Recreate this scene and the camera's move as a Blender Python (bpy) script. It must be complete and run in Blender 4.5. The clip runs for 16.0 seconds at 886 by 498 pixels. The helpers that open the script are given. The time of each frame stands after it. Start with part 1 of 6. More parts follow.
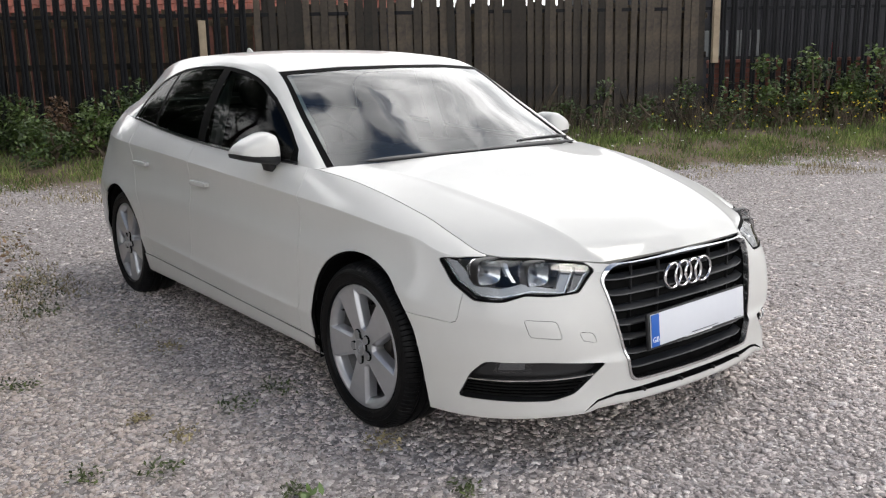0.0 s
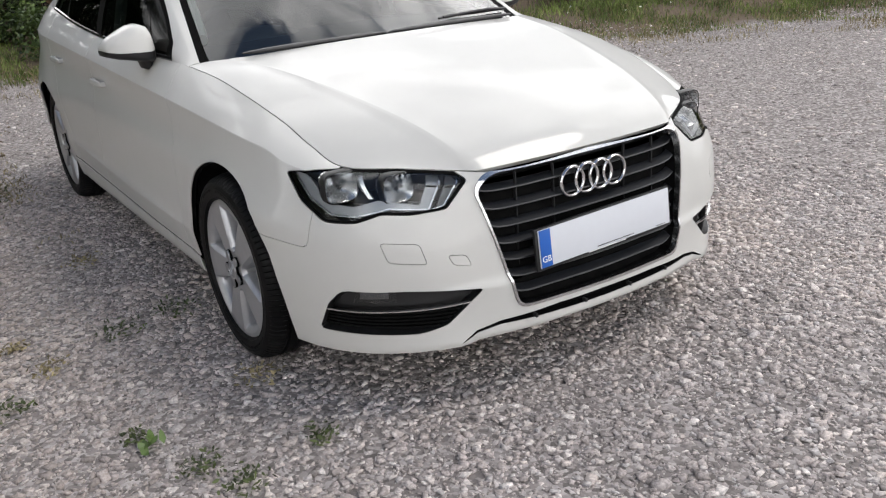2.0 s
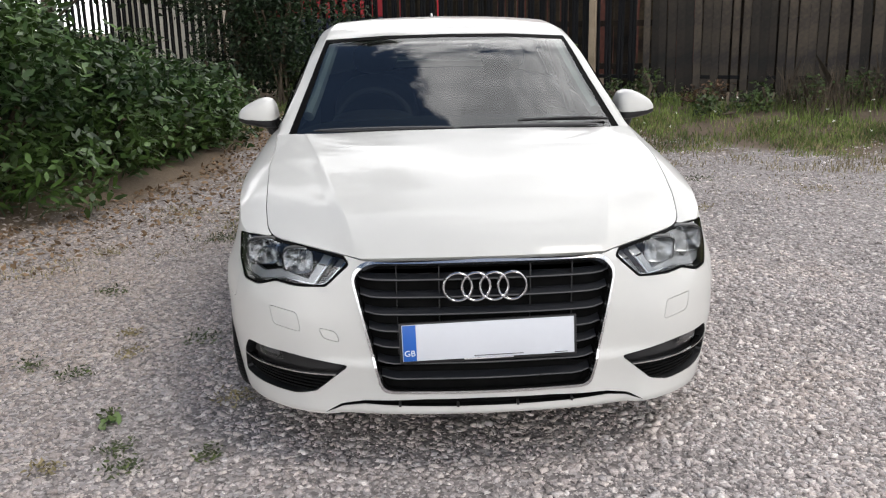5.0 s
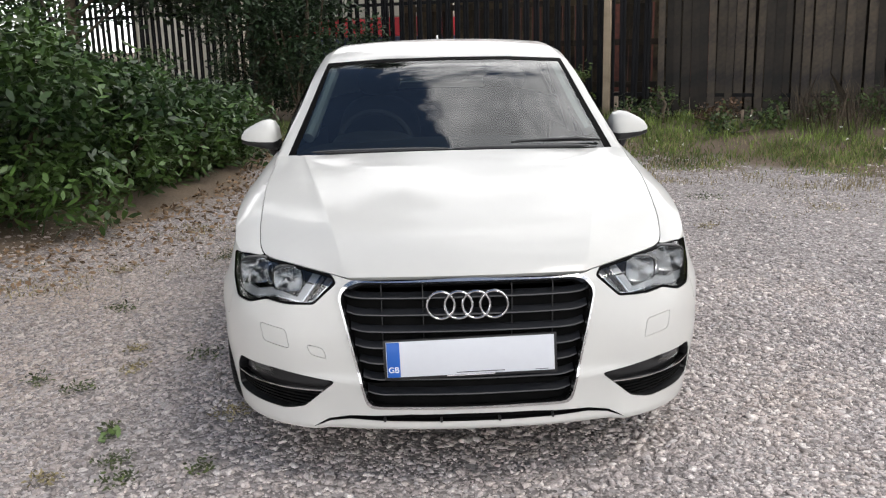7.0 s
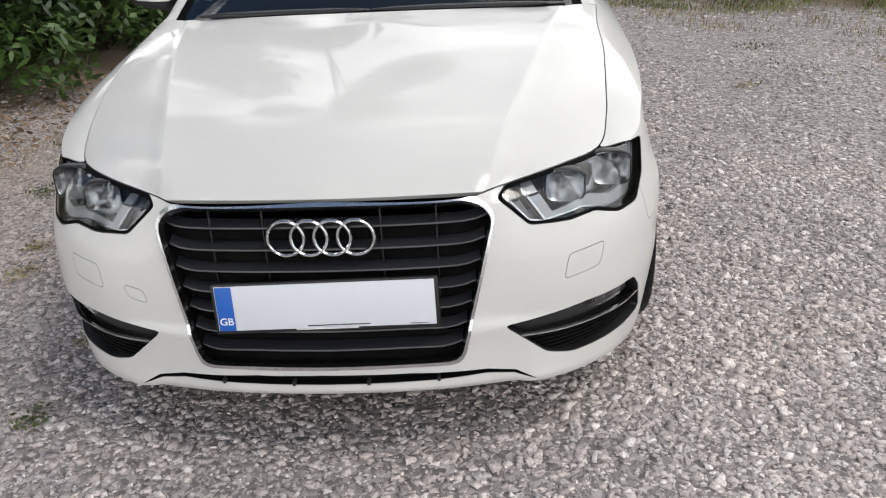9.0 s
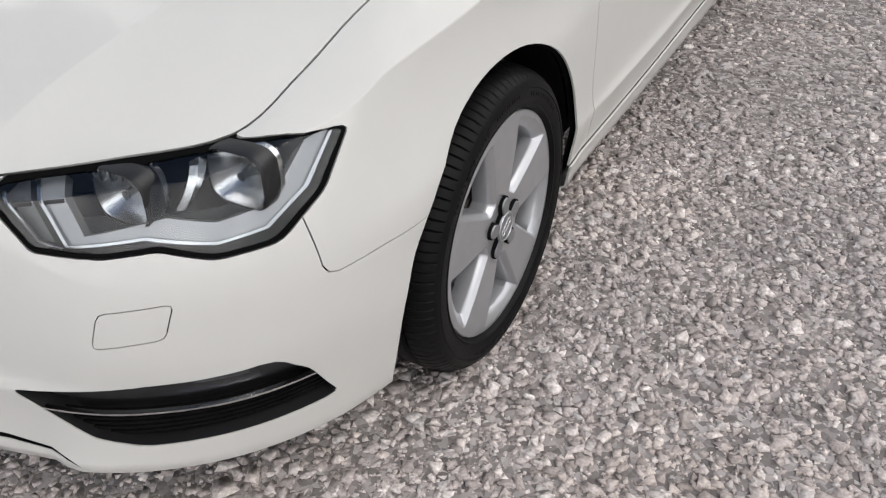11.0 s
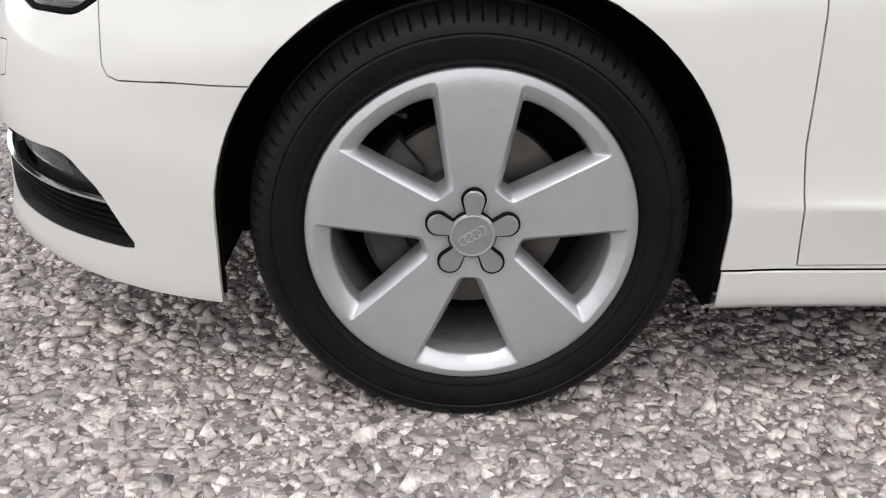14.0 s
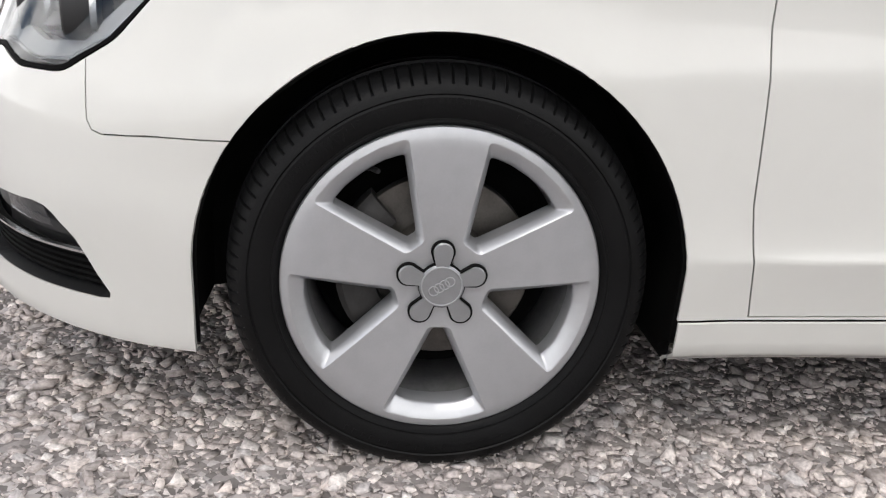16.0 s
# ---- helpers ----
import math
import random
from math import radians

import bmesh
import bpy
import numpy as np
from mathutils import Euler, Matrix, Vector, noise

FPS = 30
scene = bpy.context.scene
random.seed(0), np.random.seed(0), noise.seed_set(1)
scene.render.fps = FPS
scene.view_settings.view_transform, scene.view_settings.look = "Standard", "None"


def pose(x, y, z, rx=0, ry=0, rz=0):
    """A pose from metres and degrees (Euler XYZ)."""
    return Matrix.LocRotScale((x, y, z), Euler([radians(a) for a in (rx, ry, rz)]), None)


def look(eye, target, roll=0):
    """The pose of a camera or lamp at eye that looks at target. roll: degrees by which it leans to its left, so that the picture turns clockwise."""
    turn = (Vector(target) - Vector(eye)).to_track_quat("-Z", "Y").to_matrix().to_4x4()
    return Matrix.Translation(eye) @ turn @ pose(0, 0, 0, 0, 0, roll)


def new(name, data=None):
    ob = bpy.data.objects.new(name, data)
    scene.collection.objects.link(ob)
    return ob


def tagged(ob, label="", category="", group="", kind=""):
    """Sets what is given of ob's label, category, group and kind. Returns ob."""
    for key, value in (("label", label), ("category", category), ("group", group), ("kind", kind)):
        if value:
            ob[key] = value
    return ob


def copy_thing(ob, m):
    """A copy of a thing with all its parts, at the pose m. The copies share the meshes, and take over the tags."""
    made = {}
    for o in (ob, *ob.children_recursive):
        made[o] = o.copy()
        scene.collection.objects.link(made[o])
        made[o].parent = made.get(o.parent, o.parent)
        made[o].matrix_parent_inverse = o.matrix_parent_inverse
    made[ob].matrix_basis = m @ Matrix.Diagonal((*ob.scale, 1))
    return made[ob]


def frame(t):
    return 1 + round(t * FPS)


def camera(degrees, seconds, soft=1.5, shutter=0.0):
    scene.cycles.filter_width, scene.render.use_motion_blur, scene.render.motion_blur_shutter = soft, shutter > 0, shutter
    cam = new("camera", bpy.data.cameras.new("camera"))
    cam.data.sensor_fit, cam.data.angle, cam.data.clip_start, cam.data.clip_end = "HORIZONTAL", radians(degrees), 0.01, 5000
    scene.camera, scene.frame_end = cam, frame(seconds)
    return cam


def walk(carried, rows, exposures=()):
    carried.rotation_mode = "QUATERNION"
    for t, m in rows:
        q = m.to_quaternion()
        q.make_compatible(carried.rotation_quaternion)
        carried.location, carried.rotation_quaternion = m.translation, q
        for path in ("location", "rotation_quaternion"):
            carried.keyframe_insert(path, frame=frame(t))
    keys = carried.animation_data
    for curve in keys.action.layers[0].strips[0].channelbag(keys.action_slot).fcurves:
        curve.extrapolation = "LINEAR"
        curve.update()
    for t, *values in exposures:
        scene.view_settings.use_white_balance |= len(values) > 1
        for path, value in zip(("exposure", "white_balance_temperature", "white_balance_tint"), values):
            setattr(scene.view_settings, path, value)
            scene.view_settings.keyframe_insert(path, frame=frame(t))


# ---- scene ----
cam = camera(53.1, 16.0, 1.2)
PATH = [
    (0, (-2.533, -2.701, 1.353), (-1.346, -1.146, 0.935), -1.2),
    (0.5, (-2.483, -2.671, 1.356), (-1.305, -1.121, 0.9), -1.8),
    (1, (-2.363, -2.668, 1.36), (-1.206, -1.124, 0.83), -2.9),
    (1.5, (-2.073, -2.703, 1.369), (-0.972, -1.154, 0.747), -3.8),
    (2, (-1.743, -2.705, 1.341), (-0.743, -1.117, 0.649), -4.5),
    (2.5, (-1.418, -2.682, 1.365), (-0.544, -1.022, 0.67), -4.0),
    (3, (-1.058, -2.848, 1.369), (-0.358, -1.094, 0.711), -0.5),
    (3.5, (-0.729, -2.885, 1.354), (-0.276, -1.051, 0.697), 1.9),
    (4, (-0.435, -2.95, 1.351), (-0.155, -1.071, 0.728), 1.9),
    (4.5, (-0.255, -3.147, 1.36), (-0.099, -1.236, 0.789), 0.4),
    (5, (-0.257, -3.378, 1.374), (-0.159, -1.442, 0.884), -1.1),
    (5.2, (-0.25, -3.442, 1.381), (-0.166, -1.498, 0.918), -1.3),
    (7.3, (-0.102, -3.458, 1.4), (-0.069, -1.51, 0.947), -1.5),
    (7.5, (-0.077, -3.437, 1.398), (-0.058, -1.494, 0.924), -1.6),
    (8, (-0.005, -3.292, 1.421), (-0.043, -1.379, 0.841), -1.8),
    (8.5, (0.134, -2.996, 1.414), (0.057, -1.121, 0.722), -3.5),
    (9, (0.422, -2.702, 1.385), (0.289, -0.87, 0.595), -2.9),
    (9.5, (0.684, -2.346, 1.359), (0.429, -0.57, 0.475), -1.0),
    (10, (0.919, -1.979, 1.355), (0.541, -0.268, 0.39), -1.8),
    (10.2, (1.038, -1.858, 1.325), (0.631, -0.182, 0.313), -1.9),
    (12.3, (1.875, -0.456, 1.298), (0.396, -0.088, 0.003), 1.5),
    (12.5, (1.886, -0.333, 1.257), (0.37, -0.135, -0.033), 2.8),
    (13, (1.906, -0.122, 1.161), (0.31, -0.135, -0.044), 2.6),
    (13.5, (1.944, -0.094, 0.922), (0.183, -0.07, -0.027), 1.1),
    (14, (2.011, -0.095, 0.791), (0.181, -0.008, -0.012), 2.0),
    (14.5, (2.049, -0.104, 0.767), (0.186, 0.043, 0.056), 2.5),
    (15, (2.063, -0.099, 0.764), (0.186, 0.08, 0.097), 2.9),
    (15.5, (2.067, -0.11, 0.776), (0.19, 0.072, 0.11), 3.2),
    (16, (2.07, -0.116, 0.781), (0.186, 0.064, 0.134), 3.3),
]
walk(cam, [(t, look(eye, target, roll)) for t, eye, target, roll in PATH], [(0, 0.04), (1.5, 0.03), (2.5, -0.2), (3, -0.22), (4, -0.05), (5, 0.0), (8, 0.02), (9, -0.1), (9.5, -0.2), (10, -0.2), (12.5, -0.38), (13, -0.27), (14, 0.04), (16, 0.02)])

# ---- light ----
SUN_EL, SUN_AZ = 57.0, 118.0   # degrees; azimuth from +y towards +x
world = bpy.data.worlds.new("sky")
scene.world = world
world.use_nodes = True
wn, wl = world.node_tree.nodes, world.node_tree.links
wn.clear()
sky = wn.new("ShaderNodeTexSky")
sky.sky_type, sky.sun_disc = "NISHITA", False
sky.sun_elevation, sky.sun_rotation = radians(SUN_EL), radians(SUN_AZ)
sky.air_density, sky.dust_density = 1.0, 0.6
w_tc = wn.new("ShaderNodeTexCoord")
w_map = wn.new("ShaderNodeMapping")
w_map.inputs["Scale"].default_value = (1.0, 1.0, 1.7)
w_map.inputs["Location"].default_value = (0.35, 0.1, 0.2)
w_noise = wn.new("ShaderNodeTexNoise")
w_noise.inputs["Scale"].default_value = 3.6
w_noise.inputs["Detail"].default_value = 9
w_noise.inputs["Roughness"].default_value = 0.6
w_ramp = wn.new("ShaderNodeValToRGB")
w_ramp.color_ramp.elements[0].position, w_ramp.color_ramp.elements[1].position = 0.475, 0.555
w_shade = wn.new("ShaderNodeTexNoise")
w_shade.inputs["Scale"].default_value = 4.2
w_shade.inputs["Detail"].default_value = 8
w_cloud = wn.new("ShaderNodeMixRGB")
w_cloud.inputs[1].default_value = (14.5, 14.6, 14.9, 1)
w_cloud.inputs[2].default_value = (34.0, 33.6, 33.6, 1)
w_mix = wn.new("ShaderNodeMixRGB")
w_bg = wn.new("ShaderNodeBackground")
w_bg.inputs["Strength"].default_value = 0.104
w_out = wn.new("ShaderNodeOutputWorld")
wl.new(w_tc.outputs["Generated"], w_map.inputs["Vector"])
wl.new(w_map.outputs[0], w_noise.inputs["Vector"])
wl.new(w_map.outputs[0], w_shade.inputs["Vector"])
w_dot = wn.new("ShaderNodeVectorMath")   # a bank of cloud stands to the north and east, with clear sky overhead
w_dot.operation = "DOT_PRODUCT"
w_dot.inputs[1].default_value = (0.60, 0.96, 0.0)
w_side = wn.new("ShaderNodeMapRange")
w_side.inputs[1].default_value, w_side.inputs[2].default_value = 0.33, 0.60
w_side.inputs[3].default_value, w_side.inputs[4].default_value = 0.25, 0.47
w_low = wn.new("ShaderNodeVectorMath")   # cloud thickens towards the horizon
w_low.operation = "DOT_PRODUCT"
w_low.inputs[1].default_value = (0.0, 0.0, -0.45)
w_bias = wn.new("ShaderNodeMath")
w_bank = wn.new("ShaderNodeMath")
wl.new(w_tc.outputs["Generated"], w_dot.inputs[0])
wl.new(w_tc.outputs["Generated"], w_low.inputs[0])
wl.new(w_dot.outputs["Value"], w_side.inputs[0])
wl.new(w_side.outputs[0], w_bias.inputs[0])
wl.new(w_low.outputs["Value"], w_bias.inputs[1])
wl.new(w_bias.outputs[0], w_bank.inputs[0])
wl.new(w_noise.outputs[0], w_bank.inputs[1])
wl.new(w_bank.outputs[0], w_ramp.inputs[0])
w_sr = wn.new("ShaderNodeValToRGB")
w_sr.color_ramp.elements[0].position, w_sr.color_ramp.elements[1].position = 0.41, 0.60
wl.new(w_shade.outputs[0], w_sr.inputs[0])
wl.new(w_sr.outputs[0], w_cloud.inputs[0])
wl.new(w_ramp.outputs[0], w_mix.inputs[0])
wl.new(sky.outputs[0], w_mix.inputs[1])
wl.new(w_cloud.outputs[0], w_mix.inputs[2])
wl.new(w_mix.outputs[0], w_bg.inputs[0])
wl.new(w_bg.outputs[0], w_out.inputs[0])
sun = new("sun", bpy.data.lights.new("sun", "SUN"))
sun.data.energy, sun.data.angle, sun.data.color = 1.45, radians(22), (1.0, 0.945, 0.875)
_a, _e = radians(SUN_AZ), radians(SUN_EL)
sun.matrix_world = look((30 * math.sin(_a) * math.cos(_e), 30 * math.cos(_a) * math.cos(_e), 30 * math.sin(_e)), (0, 0, 0))


# ---- materials ----
def mat(name, color, rough=0.5, metal=0.0, coat=0.0, var=0.0, scale=8.0, bump=0.0, bscale=60.0, island=0.0, obj=0.0,
        color2=None, spec=0.5, transmission=0.0, alpha=1.0, subsurface=0.0, rvar=0.0):
    """A surface: base colour, large and fine variation, relief, and tint by island or by object."""
    m = bpy.data.materials.new(name)
    m.use_nodes = True
    n, l = m.node_tree.nodes, m.node_tree.links
    b = n["Principled BSDF"]
    b.inputs["Base Color"].default_value = (*color, 1)
    b.inputs["Roughness"].default_value = rough
    b.inputs["Metallic"].default_value = metal
    b.inputs["Coat Weight"].default_value = coat
    b.inputs["Coat Roughness"].default_value = 0.03
    b.inputs["Specular IOR Level"].default_value = spec
    b.inputs["Transmission Weight"].default_value = transmission
    tc = n.new("ShaderNodeTexCoord")
    out = None
    if var or color2:
        a = n.new("ShaderNodeTexNoise")
        a.inputs["Scale"].default_value, a.inputs["Detail"].default_value = scale, 6
        f = n.new("ShaderNodeTexNoise")
        f.inputs["Scale"].default_value, f.inputs["Detail"].default_value = scale * 9, 3
        l.new(tc.outputs["Object"], a.inputs["Vector"])
        l.new(tc.outputs["Object"], f.inputs["Vector"])
        add = n.new("ShaderNodeMath")
        add.operation = "MULTIPLY_ADD"
        add.inputs[1].default_value, add.inputs[2].default_value = 0.35, -0.17
        l.new(f.outputs[0], add.inputs[0])
        s = n.new("ShaderNodeMath")
        l.new(a.outputs[0], s.inputs[0])
        l.new(add.outputs[0], s.inputs[1])
        r = n.new("ShaderNodeValToRGB")
        c2 = color2 or tuple(c * (1 - var) for c in color)
        r.color_ramp.elements[0].color, r.color_ramp.elements[1].color = (*c2, 1), (*color, 1)
        r.color_ramp.elements[0].position, r.color_ramp.elements[1].position = 0.34, 0.66
        l.new(s.outputs[0], r.inputs[0])
        out = r.outputs[0]
        if rvar:
            rr = n.new("ShaderNodeMapRange")
            rr.inputs[3].default_value, rr.inputs[4].default_value = rough - rvar, rough + rvar
            l.new(s.outputs[0], rr.inputs[0])
            l.new(rr.outputs[0], b.inputs["Roughness"])
    if island or obj:
        g = n.new("ShaderNodeNewGeometry") if island else n.new("ShaderNodeObjectInfo")
        h = n.new("ShaderNodeHueSaturation")
        mr = n.new("ShaderNodeMapRange")
        k = island or obj
        mr.inputs[3].default_value, mr.inputs[4].default_value = 1 - k, 1 + k
        l.new(g.outputs["Random Per Island" if island else "Random"], mr.inputs[0])
        l.new(mr.outputs[0], h.inputs["Value"])
        h.inputs["Color"].default_value = (*color, 1)
        if out:
            l.new(out, h.inputs["Color"])
        out = h.outputs[0]
    if out:
        l.new(out, b.inputs["Base Color"])
    if bump:
        t = n.new("ShaderNodeTexNoise")
        t.inputs["Scale"].default_value, t.inputs["Detail"].default_value = bscale, 4
        l.new(tc.outputs["Object"], t.inputs["Vector"])
        u = n.new("ShaderNodeBump")
        u.inputs["Strength"].default_value, u.inputs["Distance"].default_value = bump, 0.004
        l.new(t.outputs[0], u.inputs["Height"])
        l.new(u.outputs[0], b.inputs["Normal"])
    return m


PAINT = mat("white_paint", (0.54, 0.536, 0.512), 0.5, coat=0.6, var=0.03, scale=2.5, spec=0.2)
LAMPGREY = mat("lamp_housing_grey", (0.17, 0.172, 0.178), 0.35, metal=0.3, var=0.3, scale=25)
GUIDE = mat("silver_lamp_trim", (0.46, 0.465, 0.475), 0.34, metal=0.35, coat=0.2)
BLACK = mat("black_plastic", (0.012, 0.012, 0.013), 0.45, var=0.3, bump=0.1, bscale=400)
GLOSS = mat("gloss_black", (0.008, 0.008, 0.009), 0.12, coat=0.5)
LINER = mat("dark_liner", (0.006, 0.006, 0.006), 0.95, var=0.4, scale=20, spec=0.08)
RUBBER = mat("tyre_rubber", (0.0042, 0.0042, 0.0045), 0.5, spec=0.13, var=0.35, scale=14, bump=0.15, bscale=300, rvar=0.1)
SEAL = mat("window_seal", (0.004, 0.004, 0.004), 0.6, spec=0.02)
CHROME = mat("chrome", (0.76, 0.765, 0.77), 0.16, metal=1.0)
FRAME = mat("grille_chrome", (0.62, 0.625, 0.63), 0.22, metal=1.0)
REFLECT = mat("lamp_reflector", (0.66, 0.665, 0.675), 0.26, metal=1.0)
LAMPBACK = mat("lamp_back_dark", (0.034, 0.035, 0.038), 0.3, metal=0.2, var=0.3, scale=25)
SATIN = mat("satin_chrome", (0.55, 0.56, 0.58), 0.25, metal=1.0)
ALLOY = mat("silver_alloy", (0.44, 0.446, 0.462), 0.38, metal=0.7, coat=0.12, var=0.06, scale=30)
# the barrel's metal is darker and more mottled than the spoke face
BARREL = mat("dark_rim_barrel", (0.30, 0.30, 0.30), 0.42, metal=0.7, var=0.35, scale=14)
ALLOY_D = mat("hub_cap_grey", (0.30, 0.305, 0.315), 0.38, metal=0.7, var=0.08, scale=40)
STEEL = mat("brake_steel", (0.13, 0.12, 0.11), 0.45, metal=0.8, var=0.35, scale=30)
CAST = mat("caliper_iron", (0.028, 0.026, 0.025), 0.7, var=0.4, scale=35, bump=0.3)
GRILLE = mat("grille_slat_grey", (0.017, 0.018, 0.021), 0.33, coat=0.25)
PLATE = mat("plate_white", (0.62, 0.64, 0.68), 0.35, var=0.04, scale=5)
BLUE = mat("plate_blue", (0.012, 0.10, 0.42), 0.35)
WHITE_INK = mat("white_ink", (0.8, 0.8, 0.8), 0.5)
GREY_INK = mat("grey_ink", (0.05, 0.05, 0.055), 0.5)
CABIN = mat("cabin_trim", (0.022, 0.022, 0.024), 0.7, var=0.3, scale=30)
SEATM = mat("seat_cloth", (0.035, 0.035, 0.038), 0.85, var=0.3, scale=60, bump=0.3)
PALECAB = mat("pale_headlining", (0.62, 0.64, 0.60), 0.85, var=0.06, scale=20)


def glass(name, tint, rough=0.0, gloss=2.0):
    """A thin tinted pane: what is behind it shows through the tint, and the sky shines on it."""
    m = bpy.data.materials.new(name)
    m.use_nodes = True
    n, l = m.node_tree.nodes, m.node_tree.links
    n.clear()
    t, g, mx, o = (n.new("ShaderNode" + k) for k in ("BsdfTransparent", "BsdfGlossy", "MixShader", "OutputMaterial"))
    fr = n.new("ShaderNodeFresnel")
    fr.inputs[0].default_value = 1.52
    sc = n.new("ShaderNodeMath")
    sc.operation, sc.use_clamp = "MULTIPLY", True
    sc.inputs[1].default_value = gloss
    t.inputs[0].default_value = (*tint, 1)
    g.inputs["Roughness"].default_value = rough
    l.new(fr.outputs[0], sc.inputs[0])
    l.new(sc.outputs[0], mx.inputs[0])
    l.new(t.outputs[0], mx.inputs[1])
    l.new(g.outputs[0], mx.inputs[2])
    l.new(mx.outputs[0], o.inputs[0])
    return m


SCREEN = glass("windscreen_glass", (0.62, 0.70, 0.68))
PRIVACY = glass("side_glass", (0.12, 0.14, 0.135), gloss=0.32)
LENS = glass("lamp_lens", (0.90, 0.92, 0.93), rough=0.08, gloss=1.3)


# ---- mesh tools ----
def link(name, me, material, parent=None, label="", smooth=True):
    ob = new(name, me)
    me.materials.append(material)
    if parent:
        ob.parent = parent
    if label:
        ob["label"] = label
    if smooth:
        me.polygons.foreach_set("use_smooth", [True] * len(me.polygons))
    return ob


def mesh(name, verts, faces, material, parent=None, label="", smooth=False):
    me = bpy.data.meshes.new(name)
    me.from_pydata([tuple(v) for v in verts], [], [tuple(f) for f in faces])
    me.validate()
    me.update()
    return link(name, me, material, parent, label, smooth)


def part(name, bm, material, parent=None, label="", smooth=True, angle=35):
    """Link a bmesh as one mesh object; edges sharper than the angle stay sharp."""
    bmesh.ops.recalc_face_normals(bm, faces=bm.faces)
    for e in bm.edges:
        e.smooth = not (len(e.link_faces) == 2 and e.calc_face_angle(0) > radians(angle))
    me = bpy.data.meshes.new(name)
    bm.to_mesh(me)
    bm.free()
    return link(name, me, material, parent, label, smooth)


def add_box(bm, c, s, bevel=0.0, rot=None):
    m = Matrix.Translation(c) @ (rot or Matrix.Identity(4)) @ Matrix.Diagonal((*s, 1))
    r = bmesh.ops.create_cube(bm, size=1, matrix=m)
    if bevel:
        es = list({e for v in r["verts"] for e in v.link_edges})
        bmesh.ops.bevel(bm, geom=es, offset=bevel, segments=2, affect="EDGES", profile=0.6)
    return bm


def grid_faces(nu, nv, close_u=False):
    f = []
    for i in range(nu if close_u else nu - 1):
        for j in range(nv - 1):
            a, b = i * nv + j, ((i + 1) % nu) * nv + j
            f.append((a, b, b + 1, a + 1))
    return f


def spline(keys, pts, at):
    """Smooth curve through pts (n x d) at parameters keys, evaluated at the parameters at."""
    k, p, at = np.asarray(keys, float), np.asarray(pts, float), np.asarray(at, float)
    d = (p[1:] - p[:-1]) / (k[1:] - k[:-1])[:, None]
    m = np.empty_like(p)
    h = k[1:] - k[:-1]
    m[1:-1] = (d[:-1] * h[1:, None] + d[1:] * h[:-1, None]) / (h[1:] + h[:-1])[:, None]
    m[0], m[-1] = 1.5 * d[0] - 0.5 * m[1], 1.5 * d[-1] - 0.5 * m[-2]
    i = np.clip(np.searchsorted(k, at, side="right") - 1, 0, len(k) - 2)
    w = ((at - k[i]) / h[i])[:, None]
    hh = h[i][:, None]
    return ((1 + 2 * w) * (1 - w) ** 2 * p[i] + w * (1 - w) ** 2 * hh * m[i]
            + w * w * (3 - 2 * w) * p[i + 1] + w * w * (w - 1) * hh * m[i + 1])


def inside(poly, u, v):
    c = False
    n = len(poly)
    for i in range(n):
        (x1, y1), (x2, y2) = poly[i], poly[(i + 1) % n]
        if (y1 > v) != (y2 > v) and u < (x2 - x1) * (v - y1) / (y2 - y1) + x1:
            c = not c
    return c


def rounded(pts, r, n=4):
    """A polygon with its corners rounded by about r."""
    out = []
    k = len(pts)
    for i in range(k):
        a, b, c = (Vector(pts[(i + j) % k]) for j in (-1, 0, 1))
        ra = min(r, (a - b).length * 0.45, (c - b).length * 0.45)
        p, q = b + (a - b).normalized() * ra, b + (c - b).normalized() * ra
        for j in range(n + 1):
            w = j / n
            s = p * (1 - w) ** 2 + b * 2 * w * (1 - w) + q * w * w
            out.append((s.x, s.y))
    return out


def cut(bm, poly, ax, keep, layer, value):
    """Cut the faces of bm for which keep(centre) holds along poly, seen along the third axis, and number those inside."""
    i, j = ax
    k = 3 - i - j
    n = len(poly)
    for e in range(n):
        a, b = poly[e], poly[(e + 1) % n]
        lo = (min(a[0], b[0]) - 1e-4, min(a[1], b[1]) - 1e-4)
        hi = (max(a[0], b[0]) + 1e-4, max(a[1], b[1]) + 1e-4)
        no = Vector((0, 0, 0))
        no[i], no[j] = b[1] - a[1], -(b[0] - a[0])
        if no.length < 1e-7:
            continue
        co = Vector((0, 0, 0))
        co[i], co[j] = a
        fs = []
        for f in bm.faces:
            us, vs = [v.co[i] for v in f.verts], [v.co[j] for v in f.verts]
            if max(us) >= lo[0] and min(us) <= hi[0] and max(vs) >= lo[1] and min(vs) <= hi[1] and keep(f.calc_center_median()):
                fs.append(f)
        if not fs:
            continue
        geom = list({x for f in fs for x in (f, *f.edges, *f.verts)})
        bmesh.ops.bisect_plane(bm, geom=geom, dist=1e-5, plane_co=co, plane_no=no.normalized())
    us, vs = [p[0] for p in poly], [p[1] for p in poly]
    for f in bm.faces:
        c = f.calc_center_median()
        if min(us) <= c[i] <= max(us) and min(vs) <= c[j] <= max(vs) and keep(c) and inside(poly, c[i], c[j]):
            f[layer] = value


# ---- the car: body surfaces ----
from mathutils.bvhtree import BVHTree
from mathutils.interpolate import poly_3d_calc

car = new("car")
tagged(car, "white five-door hatchback car parked on grey gravel", "car")


